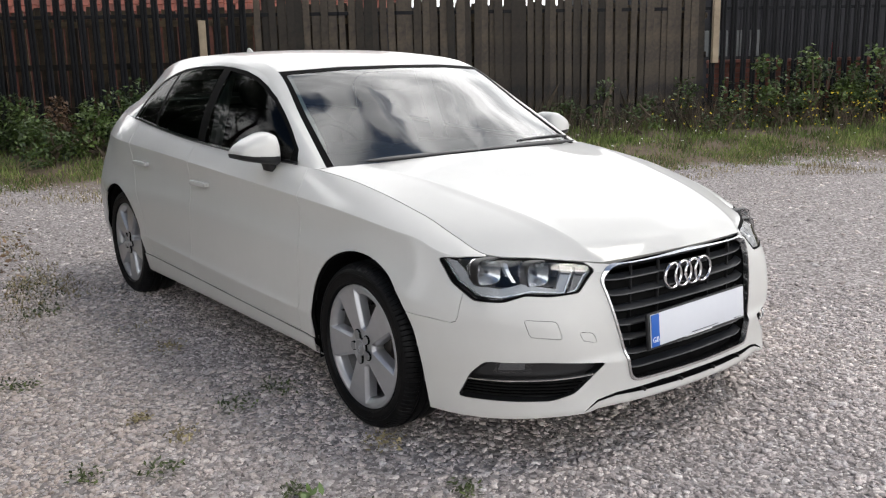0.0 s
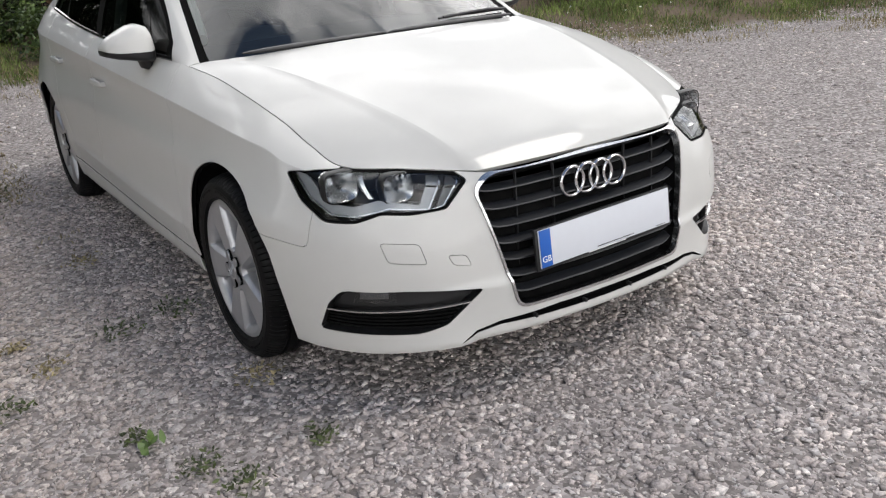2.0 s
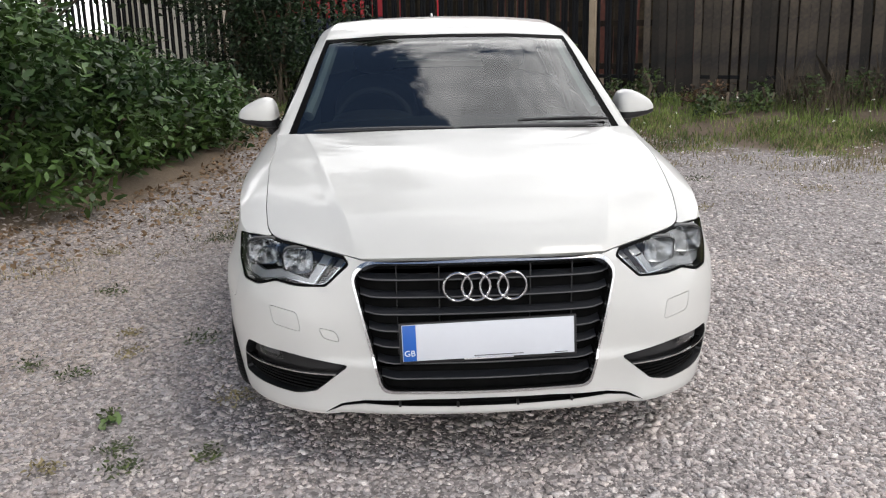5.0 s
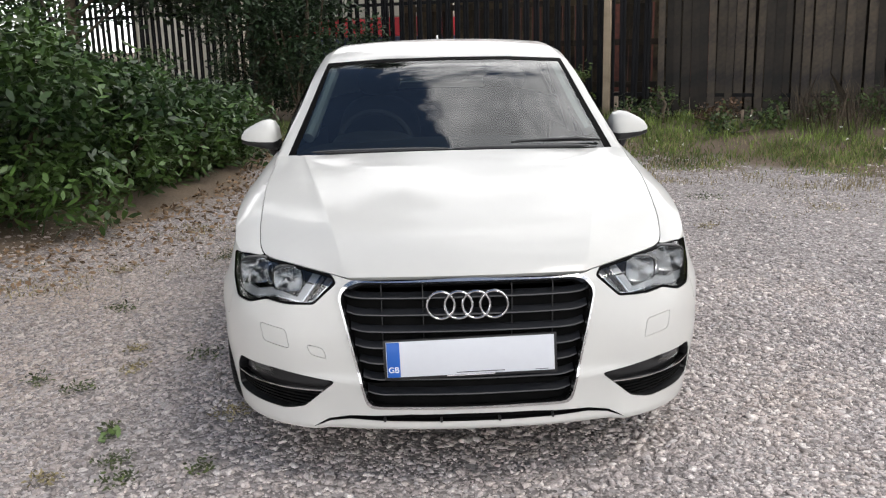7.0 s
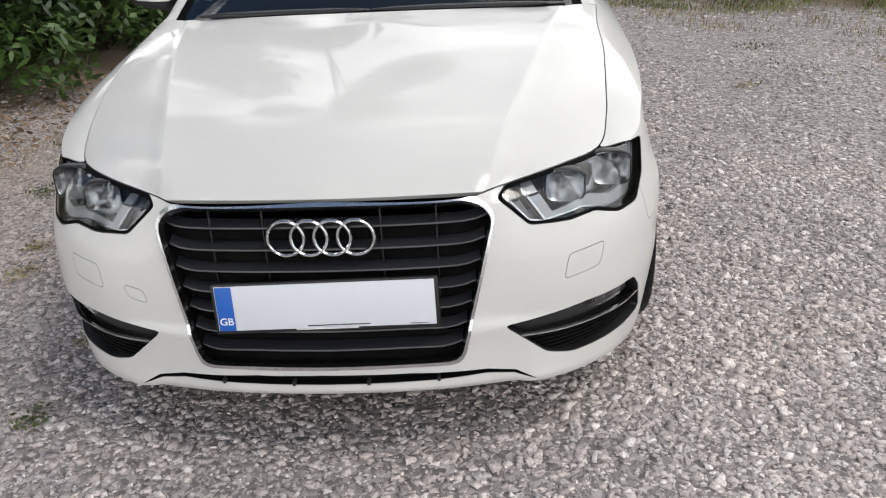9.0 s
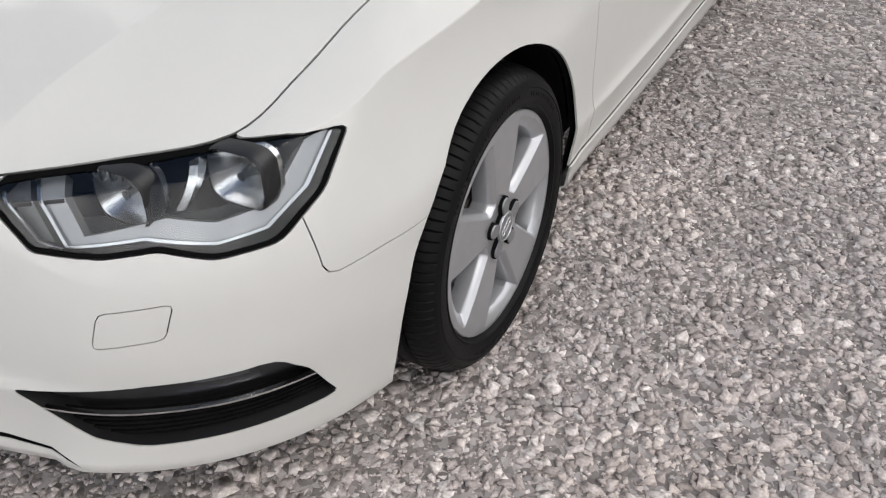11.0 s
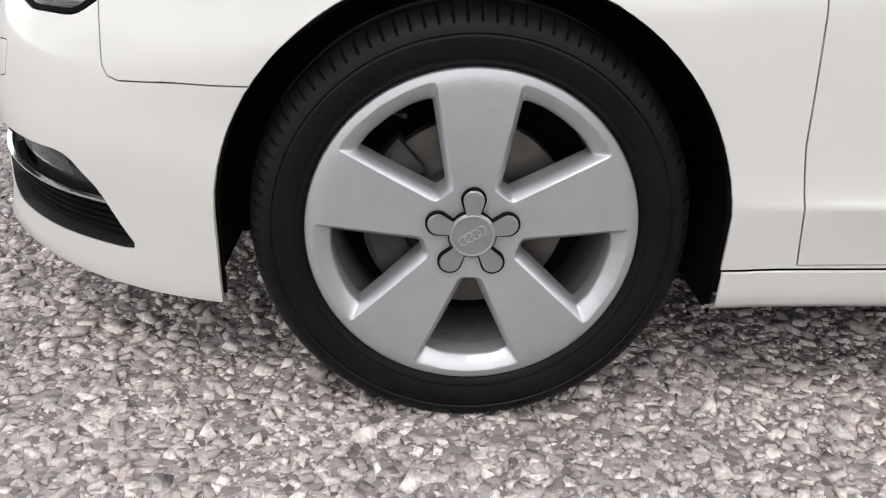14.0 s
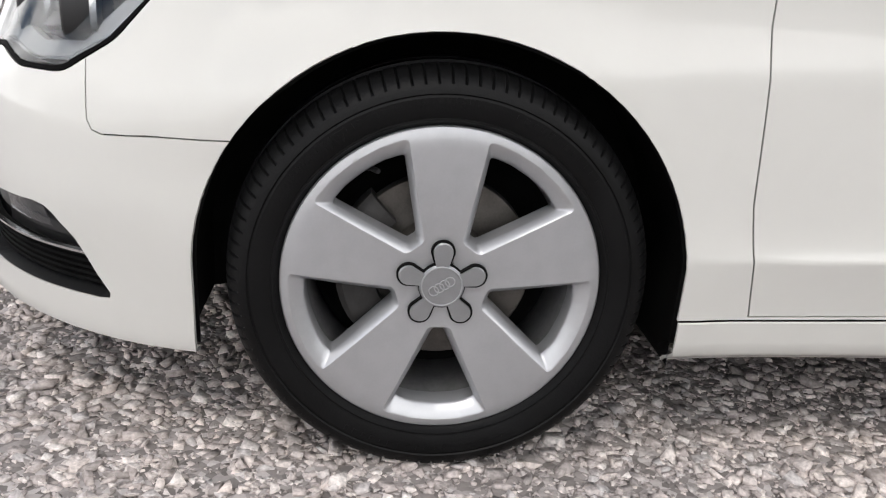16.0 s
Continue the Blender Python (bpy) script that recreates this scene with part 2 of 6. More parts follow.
class Sheet:
    """One smooth surface of the car's left half, its normals, and a bmesh of it to cut panels from."""

    def __init__(self, pts):
        nu, nv = pts.shape[:2]
        self.v = pts.reshape(-1, 3)
        self.f = grid_faces(nu, nv)
        a, b, c, d = (self.v[[f[i] for f in self.f]] for i in range(4))
        fn = np.cross(c - a, d - b)
        cen = (a + b + c + d) / 4
        if np.sum(fn * (cen - np.array((0.0, 1.3, 0.55)))) < 0:
            self.f = [f[::-1] for f in self.f]
            fn = -fn
        vn = np.zeros_like(self.v)
        for k in range(4):
            np.add.at(vn, [f[k] for f in self.f], fn)
        vn[np.abs(self.v[:, 0]) < 1e-5, 0] = 0
        self.n = vn / np.maximum(np.linalg.norm(vn, axis=1), 1e-12)[:, None]
        self.tree = BVHTree.FromPolygons([Vector(p) for p in self.v], self.f)
        bm = bmesh.new()
        vs = [bm.verts.new(p) for p in self.v]
        for f in self.f:
            try:
                bm.faces.new([vs[i] for i in f])
            except ValueError:
                pass
        bmesh.ops.remove_doubles(bm, verts=bm.verts, dist=1e-5)
        self.bm = bm
        self.layer = bm.faces.layers.int.new("panel")

    def normal(self, p):
        q = Vector((abs(p[0]), p[1], p[2]))
        hit, _, i, _ = self.tree.find_nearest(q)
        idx = self.f[i]
        co = [Vector(self.v[k]) for k in idx]
        w = poly_3d_calc(co, hit)
        n = Vector((0, 0, 0))
        for k, ww in zip(idx, w):
            n += ww * Vector(self.n[k])
        n.normalize()
        if p[0] < 0:
            n.x = -n.x
        return n

    def at(self, axis, a, b):
        """The outermost point of the surface over (a, b), looking inwards along the axis."""
        far = {0: (3, a, b), 1: (a, -3, b), 2: (a, b, 3)}[axis]
        way = {0: (-1, 0, 0), 1: (0, 1, 0), 2: (0, 0, -1)}[axis]
        hit, n, i, _ = self.tree.ray_cast(Vector(far), Vector(way))
        return hit


def panel(sheet, values, name, material, parent, mode="full", gap=0.002, depth=0.012, label="", push=0.0, left_too=()):
    """The faces numbered in values as one part across the car ("full") or one on each side ("both"), with folded-in edges."""
    vals = values if isinstance(values, (tuple, list)) else (values,)
    src = [f for f in sheet.bm.faces if f[sheet.layer] in (*vals, *left_too)]
    made = []
    for sides in ([(1, -1)] if mode == "full" else [(1,), (-1,)]):
        bm = bmesh.new()
        for s in sides:
            vm = {}
            for f in src:
                if s == -1 and f[sheet.layer] in left_too:
                    continue
                vs = []
                for v in f.verts:
                    if v.index not in vm:
                        vm[v.index] = bm.verts.new((v.co.x * s, v.co.y, v.co.z))
                    vs.append(vm[v.index])
                try:
                    bm.faces.new(vs if s == 1 else vs[::-1])
                except ValueError:
                    pass
        bmesh.ops.remove_doubles(bm, verts=bm.verts, dist=8e-4)
        bm.normal_update()
        bm.verts.ensure_lookup_table()
        nrm = {v: sheet.normal(v.co) for v in bm.verts}
        if push:
            for v in bm.verts:
                v.co += nrm[v] * push
        rim = [e for e in bm.edges if e.is_boundary]
        move = {}
        for e in rim:
            f = e.link_faces[0]
            d = (e.verts[1].co - e.verts[0].co)
            if d.length < 1e-9:
                continue
            w = (nrm[e.verts[0]] + nrm[e.verts[1]]).cross(d).normalized()
            if w.dot(f.calc_center_median() - e.verts[0].co) < 0:
                w = -w
            for v in e.verts:
                move.setdefault(v, []).append(w * d.length)
        for v, ws in move.items():
            w = sum(ws, Vector((0, 0, 0)))
            if w.length > 1e-6:
                v.co += w.normalized() * gap
        outer = set(bm.faces)
        if depth:
            r = bmesh.ops.extrude_edge_only(bm, edges=rim)
            for v in r["geom"]:
                if isinstance(v, bmesh.types.BMVert):
                    near = min((e.other_vert(v) for e in v.link_edges if e.other_vert(v) in nrm), key=lambda o: (o.co - v.co).length, default=None)
                    if near:
                        v.co -= nrm[near] * depth
        bm.faces.ensure_lookup_table()
        bm.normal_update()
        ln = []
        for f in bm.faces:
            for v in f.verts:
                ln.append(tuple(nrm[v] if f in outer and v in nrm else f.normal))
        me = bpy.data.meshes.new(name)
        bm.to_mesh(me)
        bm.free()
        ob = link(name, me, material, parent, label)
        me.normals_split_custom_set(ln)
        made.append(ob)
    return made


# lower body: columns from the nose's middle round the side to the tail's middle; rows from the sill up to the shoulder
COLS = [
    ((0, -.80, .185), (0, -.868, .215), (0, -.866, .27), (0, -.842, .45), (0, -.818, .60), (0, -.806, .662), (0, -.788, .684)),
    ((.30, -.77, .185), (.30, -.842, .213), (.30, -.838, .27), (.31, -.822, .45), (.33, -.797, .60), (.35, -.782, .660), (.35, -.766, .680)),
    ((.42, -.74, .182), (.42, -.808, .208), (.42, -.805, .28), (.42, -.800, .45), (.42, -.775, .58), (.415, -.750, .658), (.41, -.722, .686)),
    ((.58, -.67, .172), (.58, -.738, .196), (.58, -.745, .29), (.58, -.755, .45), (.58, -.720, .585), (.575, -.672, .680), (.56, -.632, .708)),
    ((.70, -.57, .165), (.70, -.632, .185), (.71, -.640, .29), (.712, -.655, .45), (.71, -.625, .585), (.70, -.560, .692), (.674, -.508, .715)),
    ((.76, -.46, .162), (.775, -.505, .178), (.79, -.512, .29), (.80, -.525, .45), (.79, -.500, .590), (.784, -.405, .724), (.706, -.385, .763)),
    ((.79, -.33, .16), (.817, -.365, .175), (.838, -.362, .29), (.852, -.365, .45), (.848, -.345, .60), (.808, -.300, .758), (.718, -.262, .808)),
    ((.80, -.18, .16), (.835, -.18, .18), (.858, -.18, .30), (.864, -.18, .45), (.864, -.18, .62), (.830, -.165, .777), (.729, -.130, .843)),
    ((.80, 0, .165), (.84, 0, .19), (.862, 0, .30), (.868, 0, .46), (.871, 0, .65), (.846, 0, .797), (.738, 0, .872)),
    ((.80, .20, 0.162), (.843, .20, 0.194), (.862, .20, .30), (.868, .20, .45), (.870, .20, .66), (.856, .20, .815), (.742, .20, .902)),
    ((.80, .45, 0.177), (.846, .45, 0.206), (.862, .45, .30), (.872, .45, .44), (.872, .45, .67), (.861, .45, .830), (.762, .45, .928)),
    ((.80, .90, 0.182), (.850, .90, 0.212), (.868, .90, .31), (.877, .90, .42), (.872, .90, .69), (.866, .90, .853), (.794, .90, .945)),
    ((.80, 1.35, 0.182), (.850, 1.35, 0.214), (.868, 1.35, .315), (.879, 1.35, .43), (.873, 1.35, .70), (.869, 1.35, .875), (.803, 1.35, .962)),
    ((.80, 1.95, 0.182), (.850, 1.95, 0.216), (.870, 1.95, .33), (.880, 1.95, .46), (.878, 1.95, .71), (.870, 1.95, .904), (.800, 1.95, 1.000)),
    ((.80, 2.30, 0.182), (.845, 2.30, 0.214), (.872, 2.30, .33), (.884, 2.30, .46), (.888, 2.30, .70), (.868, 2.30, .919), (.785, 2.30, 1.030)),
    ((.80, 2.636, .20), (.845, 2.636, .23), (.872, 2.636, .33), (.886, 2.636, .46), (.890, 2.636, .70), (.862, 2.636, .936), (.762, 2.636, 1.060)),
    ((.78, 2.93, .20), (.830, 2.93, .23), (.856, 2.93, .33), (.868, 2.93, .46), (.862, 2.93, .70), (.803, 2.93, .946), (.700, 2.93, 1.080)),
    ((.70, 3.16, .21), (.752, 3.18, .24), (.782, 3.20, .33), (.796, 3.22, .46), (.786, 3.20, .70), (.712, 3.16, .952), (.614, 3.10, 1.088)),
    ((.58, 3.29, .22), (.620, 3.33, .25), (.65, 3.36, .33), (.66, 3.39, .46), (.65, 3.365, .70), (.60, 3.30, .962), (.540, 3.21, 1.10)),
    ((.36, 3.36, .22), (.38, 3.41, .25), (.40, 3.43, .33), (.40, 3.455, .46), (.40, 3.435, .70), (.39, 3.395, .965), (.37, 3.30, 1.10)),
    ((0, 3.37, .22), (0, 3.42, .25), (0, 3.44, .33), (0, 3.462, .46), (0, 3.445, .70), (0, 3.41, .968), (0, 3.32, 1.10)),
]
C = np.array(COLS, float)
ck = np.concatenate([[0], np.cumsum(np.linalg.norm(np.diff(C[:, 3], axis=0), axis=1))])
cu = np.concatenate([np.linspace(a, b, max(3, int((b - a) / 0.026)), endpoint=False) for a, b in zip(ck[:-1], ck[1:])] + [[ck[-1]]])
cols = np.stack([spline(ck, C[:, r], cu) for r in range(7)], 1)
rows = []
rk = [0, .09, .2, .55, .84, 1.0]
r_low = np.linspace(0, .09, 4, endpoint=False)
r_mid = np.concatenate([np.linspace(.09, .99, 43), [.996, 1.0]])
for c in cols:
    low = spline([0, .09], c[[0, 1]], r_low)
    mid = spline(rk[1:], c[1:6], r_mid)
    w = np.concatenate([[.02], np.linspace(0, 1, 8)[1:]])[:, None]
    bulge = np.array((c[6][2] - c[5][2], 0, abs(c[6][0] - c[5][0]) + abs(c[6][1] - c[5][1]) * 0.3)) * 0.035
    bulge[0] *= min(1, c[5][0] / .3)
    top = c[5] * (1 - w) + c[6] * w + bulge * (4 * w * (1 - w)) * np.array((1, 0, 1))
    side_w = np.clip((c[3][1] + .50) / .25, 0, 1) * np.clip((3.15 - c[3][1]) / .3, 0, 1)
    u = np.clip((r_mid - .80) / .20, 0, 1)
    mid[:, 0] -= .014 * side_w * np.sin(math.pi * u) * (u < 1)
    for y_a in (0, 2.636):   # soft flare round each wheel arch
        d = np.hypot(mid[:, 1] - y_a, mid[:, 2] - .31)
        k = np.clip((.448 - d) / .060, 0, 1)
        mid[:, 0] += .004 * side_w * k * k * (3 - 2 * k)
    door_w = np.clip((c[3][1] - .30) / .25, 0, 1) * np.clip((2.35 - c[3][1]) / .5, 0, 1)
    zc = .365 + .045 * (c[3][1] - .46) / 1.6
    dz = mid[:, 2] - zc
    mid[:, 0] += .011 * door_w * np.where(dz < 0, np.exp(dz / .07), np.exp(-dz / .014))
    nose_w = np.clip((c[3][0] - .20) / .10, 0, 1) * np.clip((.62 - c[3][0]) / .16, 0, 1) * (c[3][1] < 0)
    dz = mid[:, 2] - .368
    mid[:, 1] -= .013 * nose_w * np.where(dz < 0, np.exp(dz / .09), np.exp(-dz / .010))
    # the bumper's side blades come down in front of the centre lip
    for z_r in (low, mid):
        blade = np.clip((z_r[:, 0] - .445) / .045, 0, 1) * np.clip((.72 - z_r[:, 0]) / .22, 0, 1) * (z_r[:, 1] < -.4)
        z_r[:, 1] -= .020 * blade * np.exp(-np.maximum(0, z_r[:, 2] - .20) / .045)
    rows.append(np.vstack([low, mid, top]))
SK = np.array(rows)
skirt = Sheet(SK)
shoulder = SK[:, -1]

# bonnet
hf_k = np.linspace(0, 1, 6)
H0 = np.array([(0, -.790, .6855), (0, -.71, .747), (0, -.52, .812), (0, -.25, .868), (0, .02, .915), (0, .265, .950)])
H1 = np.array([(.385, -.748, .684), (.408, -.66, .744), (.452, -.48, .808), (.512, -.22, .868), (.572, .05, .915), (.632, .345, .942)])
edge_y = np.array([-.51, -.375, -.26, -.06, .18, .445])
hv = np.linspace(0, 1, 44)
L0, L1 = spline(hf_k, H0, hv), spline(hf_k, H1, hv)
e_y = spline(hf_k, edge_y[:, None], hv)[:, 0]
run = (shoulder[:, 0] > .60) & (shoulder[:, 1] > -.56) & (shoulder[:, 1] < .7)
L2 = np.stack([np.interp(e_y, shoulder[run, 1], shoulder[run, 0]), e_y, np.interp(e_y, shoulder[run, 1], shoulder[run, 2])], 1)
nose_l = shoulder[(shoulder[:, 1] < -.50) & (shoulder[:, 0] > .40)]
hood_rows = []
for j in range(44):
    line = []
    crown = 0.026 * math.sin(math.pi * min(1, 0.15 + hv[j]) * 0.75)
    for w in np.concatenate([np.linspace(0, 1, 13, endpoint=False), [.988]]):
        p = L0[j] * (1 - w) + L1[j] * w
        line.append(p + np.array((0, -0.035 * (w - w * w) * (1 - hv[j]), crown * (1 - w * w) * 0.5)))
    for w in np.concatenate([[0, .02], np.linspace(0, 1, 11)[1:]]):
        p = L1[j] * (1 - w) + L2[j] * w
        line.append(p + np.array((0, 0, 0.005 * 4 * w * (1 - w))))
    hood_rows.append(line)
HD = np.array(hood_rows)
lam = np.concatenate([[0, .02], np.linspace(0, 1, 11)[1:]])
for i, w in enumerate(lam):   # the bonnet's leading edge follows the top of the lamps
    k = w * (len(nose_l) - 1)
    a, b = int(k), min(int(k) + 1, len(nose_l) - 1)
    tgt = nose_l[a] * (1 - (k - a)) + nose_l[b] * (k - a)
    for j in range(14):
        f = (1 - j / 14) ** 2
        HD[j, 14 + i] += (tgt - HD[0, 14 + i]) * f if j else 0
    HD[0, 14 + i] = tgt
for _ in range(14):   # even out the metal above the lamps
    S = HD.copy()
    S[1:30, 15:24] = (HD[0:29, 15:24] + HD[2:31, 15:24] + HD[1:30, 14:23] + HD[1:30, 16:25]) / 4
    HD = HD * .4 + S * .6
ridge = np.clip(np.arange(44) / 12, 0, 1)   # the raised crease along each side of the bonnet
for i, h in ((12, .0006), (13, .0030), (14, .0032), (15, .0026), (16, .0002)):
    HD[:, i, 2] += h * ridge
hood = Sheet(HD)

# glasshouse: lines from the windscreen over the roof to the tailgate
G = np.array([
    [(0, .30, .935), (0, .62, 1.125), (0, .98, 1.325), (0, 1.40, 1.402), (0, 1.90, 1.422), (0, 2.30, 1.410), (0, 2.62, 1.383), (0, 2.90, 1.338), (0, 3.14, 1.22), (0, 3.32, 1.10)],
    [(.36, .345, .935), (.34, .65, 1.125), (.32, 1.00, 1.322), (.32, 1.40, 1.396), (.32, 1.90, 1.415), (.32, 2.30, 1.402), (.32, 2.60, 1.372), (.31, 2.87, 1.325), (.33, 3.11, 1.21), (.36, 3.295, 1.10)],
    [(.705, .45, .932), (.645, .76, 1.118), (.580, 1.08, 1.312), (.560, 1.42, 1.378), (.555, 1.90, 1.398), (.552, 2.30, 1.382), (.540, 2.58, 1.338), (.515, 2.80, 1.278), (.520, 3.01, 1.19), (.535, 3.205, 1.10)],
    [(.735, .455, .930), (.683, .78, 1.116), (.632, 1.08, 1.278), (.618, 1.42, 1.350), (.618, 1.90, 1.352), (.618, 2.30, 1.314), (.606, 2.56, 1.244), (.588, 2.76, 1.190), (.588, 2.96, 1.145), (.575, 3.16, 1.10)],
    [(.762, .45, .928), (.780, .66, .936), (.794, .90, .945), (.803, 1.35, .962), (.800, 1.95, 1.000), (.785, 2.30, 1.030), (.762, 2.636, 1.060), (.700, 2.93, 1.080), (.614, 3.10, 1.088), (.575, 3.17, 1.095)],
])
gk = np.linspace(0, 9, 10)
gu = np.concatenate([np.linspace(0, 2.6, 44, endpoint=False), np.linspace(2.6, 9, 64)])
lines = [spline(gk, G[i], gu) for i in range(5)]
GH = []
for j in range(len(gu)):
    p = [l[j] for l in lines]
    mid = spline([0, .36, .68], p[:3], np.linspace(0, .68, 22, endpoint=False))
    rail = spline([0, .68, .8], [p[0], p[2], p[3]], np.linspace(.68, .8, 6, endpoint=False))
    w = np.linspace(0, 1, 14)[:, None]
    bow = np.array((0.022, 0, 0.008)) * min(1, abs(p[4][2] - p[3][2]) * 3)
    side = p[3] * (1 - w) + p[4] * w + bow * 4 * w * (1 - w)
    GH.append(np.vstack([mid, rail, side]))
house = Sheet(np.array(GH))
house.bm.verts.index_update(), skirt.bm.verts.index_update(), hood.bm.verts.index_update()

# ---- the car: cutting the panels ----
front, flank = (lambda c: c.y < -.30), (lambda c: c.x > .55)
def arch(y0, r, z0=.31, n=40):
    return ([(y0 - r - .004, .05)] + [(y0 - r * math.cos(math.pi * k / n), z0 + r * math.sin(math.pi * k / n)) for k in range(n + 1)] + [(y0 + r + .008, .05)])

DOOR_F = [(.475, .268), (.447, .45), (.436, .70), (.441, .80), (.462, .865), (.505, .925), (.56, 1.2), (1.565, 1.2), (1.56, .90), (1.555, .70), (1.56, .45), (1.57, .30), (1.0, .285)]
DOOR_R = [(1.57, .30), (1.56, .45), (1.555, .70), (1.56, .90), (1.565, 1.2), (2.44, 1.2), (2.40, .92), (2.34, .74), (2.26, .58), (2.19, .42), (2.13, .318)]
BUMPER = [(-1.2, .0), (-.30, .0), (-.30, .514), (-.40, .5115), (-.484, .506), (-.499, .511), (-.506, .525), (-.508, .60), (-.508, 1.0), (-1.2, 1.0)]
GRILLE_P = rounded([(.342, .6835), (.382, .6695), (.408, .634), (.324, .280), (-.324, .280), (-.408, .634), (-.382, .6695), (-.342, .6835)], .03, 3)
LAMP_P = rounded([(.412, .668), (.488, .600), (.585, .596), (.650, .603), (.712, .582), (.768, .583), (.792, .634), (.795, .709), (.735, .715), (.676, .713), (.655, .745), (.60, .80), (.50, .76)], .010, 3)
FOG_P = rounded([(.425, .364), (.530, .271), (.60, .250), (.794, .246), (.783, .340), (.762, .386), (.62, .386)], .012, 2)
cut(skirt.bm, DOOR_F, (1, 2), flank, skirt.layer, 1)
cut(skirt.bm, DOOR_R, (1, 2), flank, skirt.layer, 2)
cut(skirt.bm, BUMPER, (1, 2), lambda c: True, skirt.layer, 3)
cut(skirt.bm, [(-1, -.1), (-1, .216), (.48, .262), (1.57, .293), (2.4, .31), (2.4, -.1)], (1, 2), lambda c: c.x > .55 and c.y > -.30, skirt.layer, 4)
cut(skirt.bm, [(2.55, .0), (2.55, .56), (3.02, .62), (3.06, .74), (4, .74), (4, .0)], (1, 2), lambda c: c.y > 2.5, skirt.layer, 5)
cut(skirt.bm, [(3.19, .0), (3.19, .74), (3.19, 1.2), (4, 1.2), (4, .74)], (1, 2), lambda c: c.y > 2.9 and c.z > .74, skirt.layer, 10)
cut(skirt.bm, rounded([(.30, .82), (.45, .78), (.69, .80), (.68, .93), (.32, .94)], .02), (0, 2), lambda c: c.y > 2.85, skirt.layer, 11)
cut(skirt.bm, arch(0, .362), (1, 2), flank, skirt.layer, 99)
cut(skirt.bm, arch(2.636, .362), (1, 2), flank, skirt.layer, 99)
cut(skirt.bm, GRILLE_P, (0, 2), lambda c: c.y < -.60, skirt.layer, 6)
cut(skirt.bm, LAMP_P, (0, 2), lambda c: c.y < -.33 and c.z > .5, skirt.layer, 7)
cut(skirt.bm, FOG_P, (0, 2), lambda c: c.y < -.40, skirt.layer, 8)
slot_h = [(.505, .206), (.45, .236), (.38, .252), (.2, .262), (0, .264)]
slot_l = [(0, .240), (.2, .241), (.38, .242), (.445, .230)]
SLOT = [(-x, z) for x, z in slot_h] + slot_h[-2::-1] + slot_l[::-1] + [(-x, z) for x, z in slot_l[1:]]
cut(skirt.bm, SLOT, (0, 2), lambda c: c.y < -.60, skirt.layer, 9)
def cap_outline(x, z, w, h):
    return rounded([(x - w / 2 - .006, z - h / 2), (x + w / 2 - .006, z - h / 2 + .012), (x + w / 2 + .006, z + h / 2 + .006), (x - w / 2 + .006, z + h / 2 - .004)], .010, 2)


cut(skirt.bm, cap_outline(.622, .492, .090, .062), (0, 2), lambda c: c.y < -.55, skirt.layer, 12)
cut(skirt.bm, cap_outline(.481, .453, .052, .037), (0, 2), lambda c: c.y < -.55, skirt.layer, 14)
GRILLE_IN = [(x * (1 - .0078 / .40), .481 + (z - .481) * (1 - .0085 / .20)) for x, z in GRILLE_P]
cut(skirt.bm, GRILLE_IN, (0, 2), lambda c: c.y < -.60, skirt.layer, 15)
LAMP_IN = rounded([(.424, .669), (.491, .608), (.585, .604), (.650, .611), (.712, .590), (.762, .591), (.786, .636), (.791, .707), (.735, .712), (.690, .7065), (.66, .7055), (.60, .7025), (.54, .698), (.48, .689), (.43, .679)], .008, 3)
cut(skirt.bm, LAMP_IN, (0, 2), lambda c: c.y < -.33 and c.z > .5, skirt.layer, 13)
DLO = [(.575, .915), (.622, .995), (.735, 1.073), (.845, 1.142), (.945, 1.201), (1.055, 1.251), (1.17, 1.290), (1.30, 1.319), (1.45, 1.336), (1.60, 1.345), (1.85, 1.345), (2.07, 1.331), (2.22, 1.306),
       (2.36, 1.264), (2.47, 1.20), (2.56, 1.06), (2.56, .9), (1.2, .85)]
cut(house.bm, DLO, (1, 2), lambda c: c.x > .58 and .5 < c.y < 2.7, house.layer, 1)
GL = 0.985
cut(house.bm, [(.65, .5), (.655, .998), (.747, 1.065), (.855, 1.132), (.955, 1.190), (1.065, 1.239), (1.18, 1.277), (1.31, 1.301), (1.475, 1.322), (1.50, .5)], (1, 2), lambda c: c.x > .58 and c.y < 2.7 and c.y > .5, house.layer, 2)
cut(house.bm, [(1.585, .5), (1.56, 1.330), (1.72, 1.330), (1.85, 1.330), (2.00, 1.321), (2.10, 1.308), (2.235, .5)], (1, 2), lambda c: c.x > .58 and 1.3 < c.y < 2.7, house.layer, 3)
cut(house.bm, [(2.265, .5), (2.135, 1.300), (2.22, 1.286), (2.36, 1.240), (2.44, 1.19), (2.515, 1.06), (2.515, .5)], (1, 2), lambda c: c.x > .58 and 2.0 < c.y < 2.7, house.layer, 4)
cut(house.bm, [(-.715, .90), (-.715, .935), (-.582, 1.314), (-.3, 1.330), (0, 1.333), (.3, 1.330), (.582, 1.314), (.715, .935), (.715, .90)], (0, 2), lambda c: c.y < 1.2 and c.x < .72, house.layer, 5)
cut(house.bm, [(-.69, .90), (-.678, .955), (-.566, 1.300), (-.3, 1.316), (0, 1.320), (.3, 1.316), (.566, 1.300), (.678, .955), (.69, .90)], (0, 2), lambda c: c.y < 1.2 and c.x < .72, house.layer, 6)
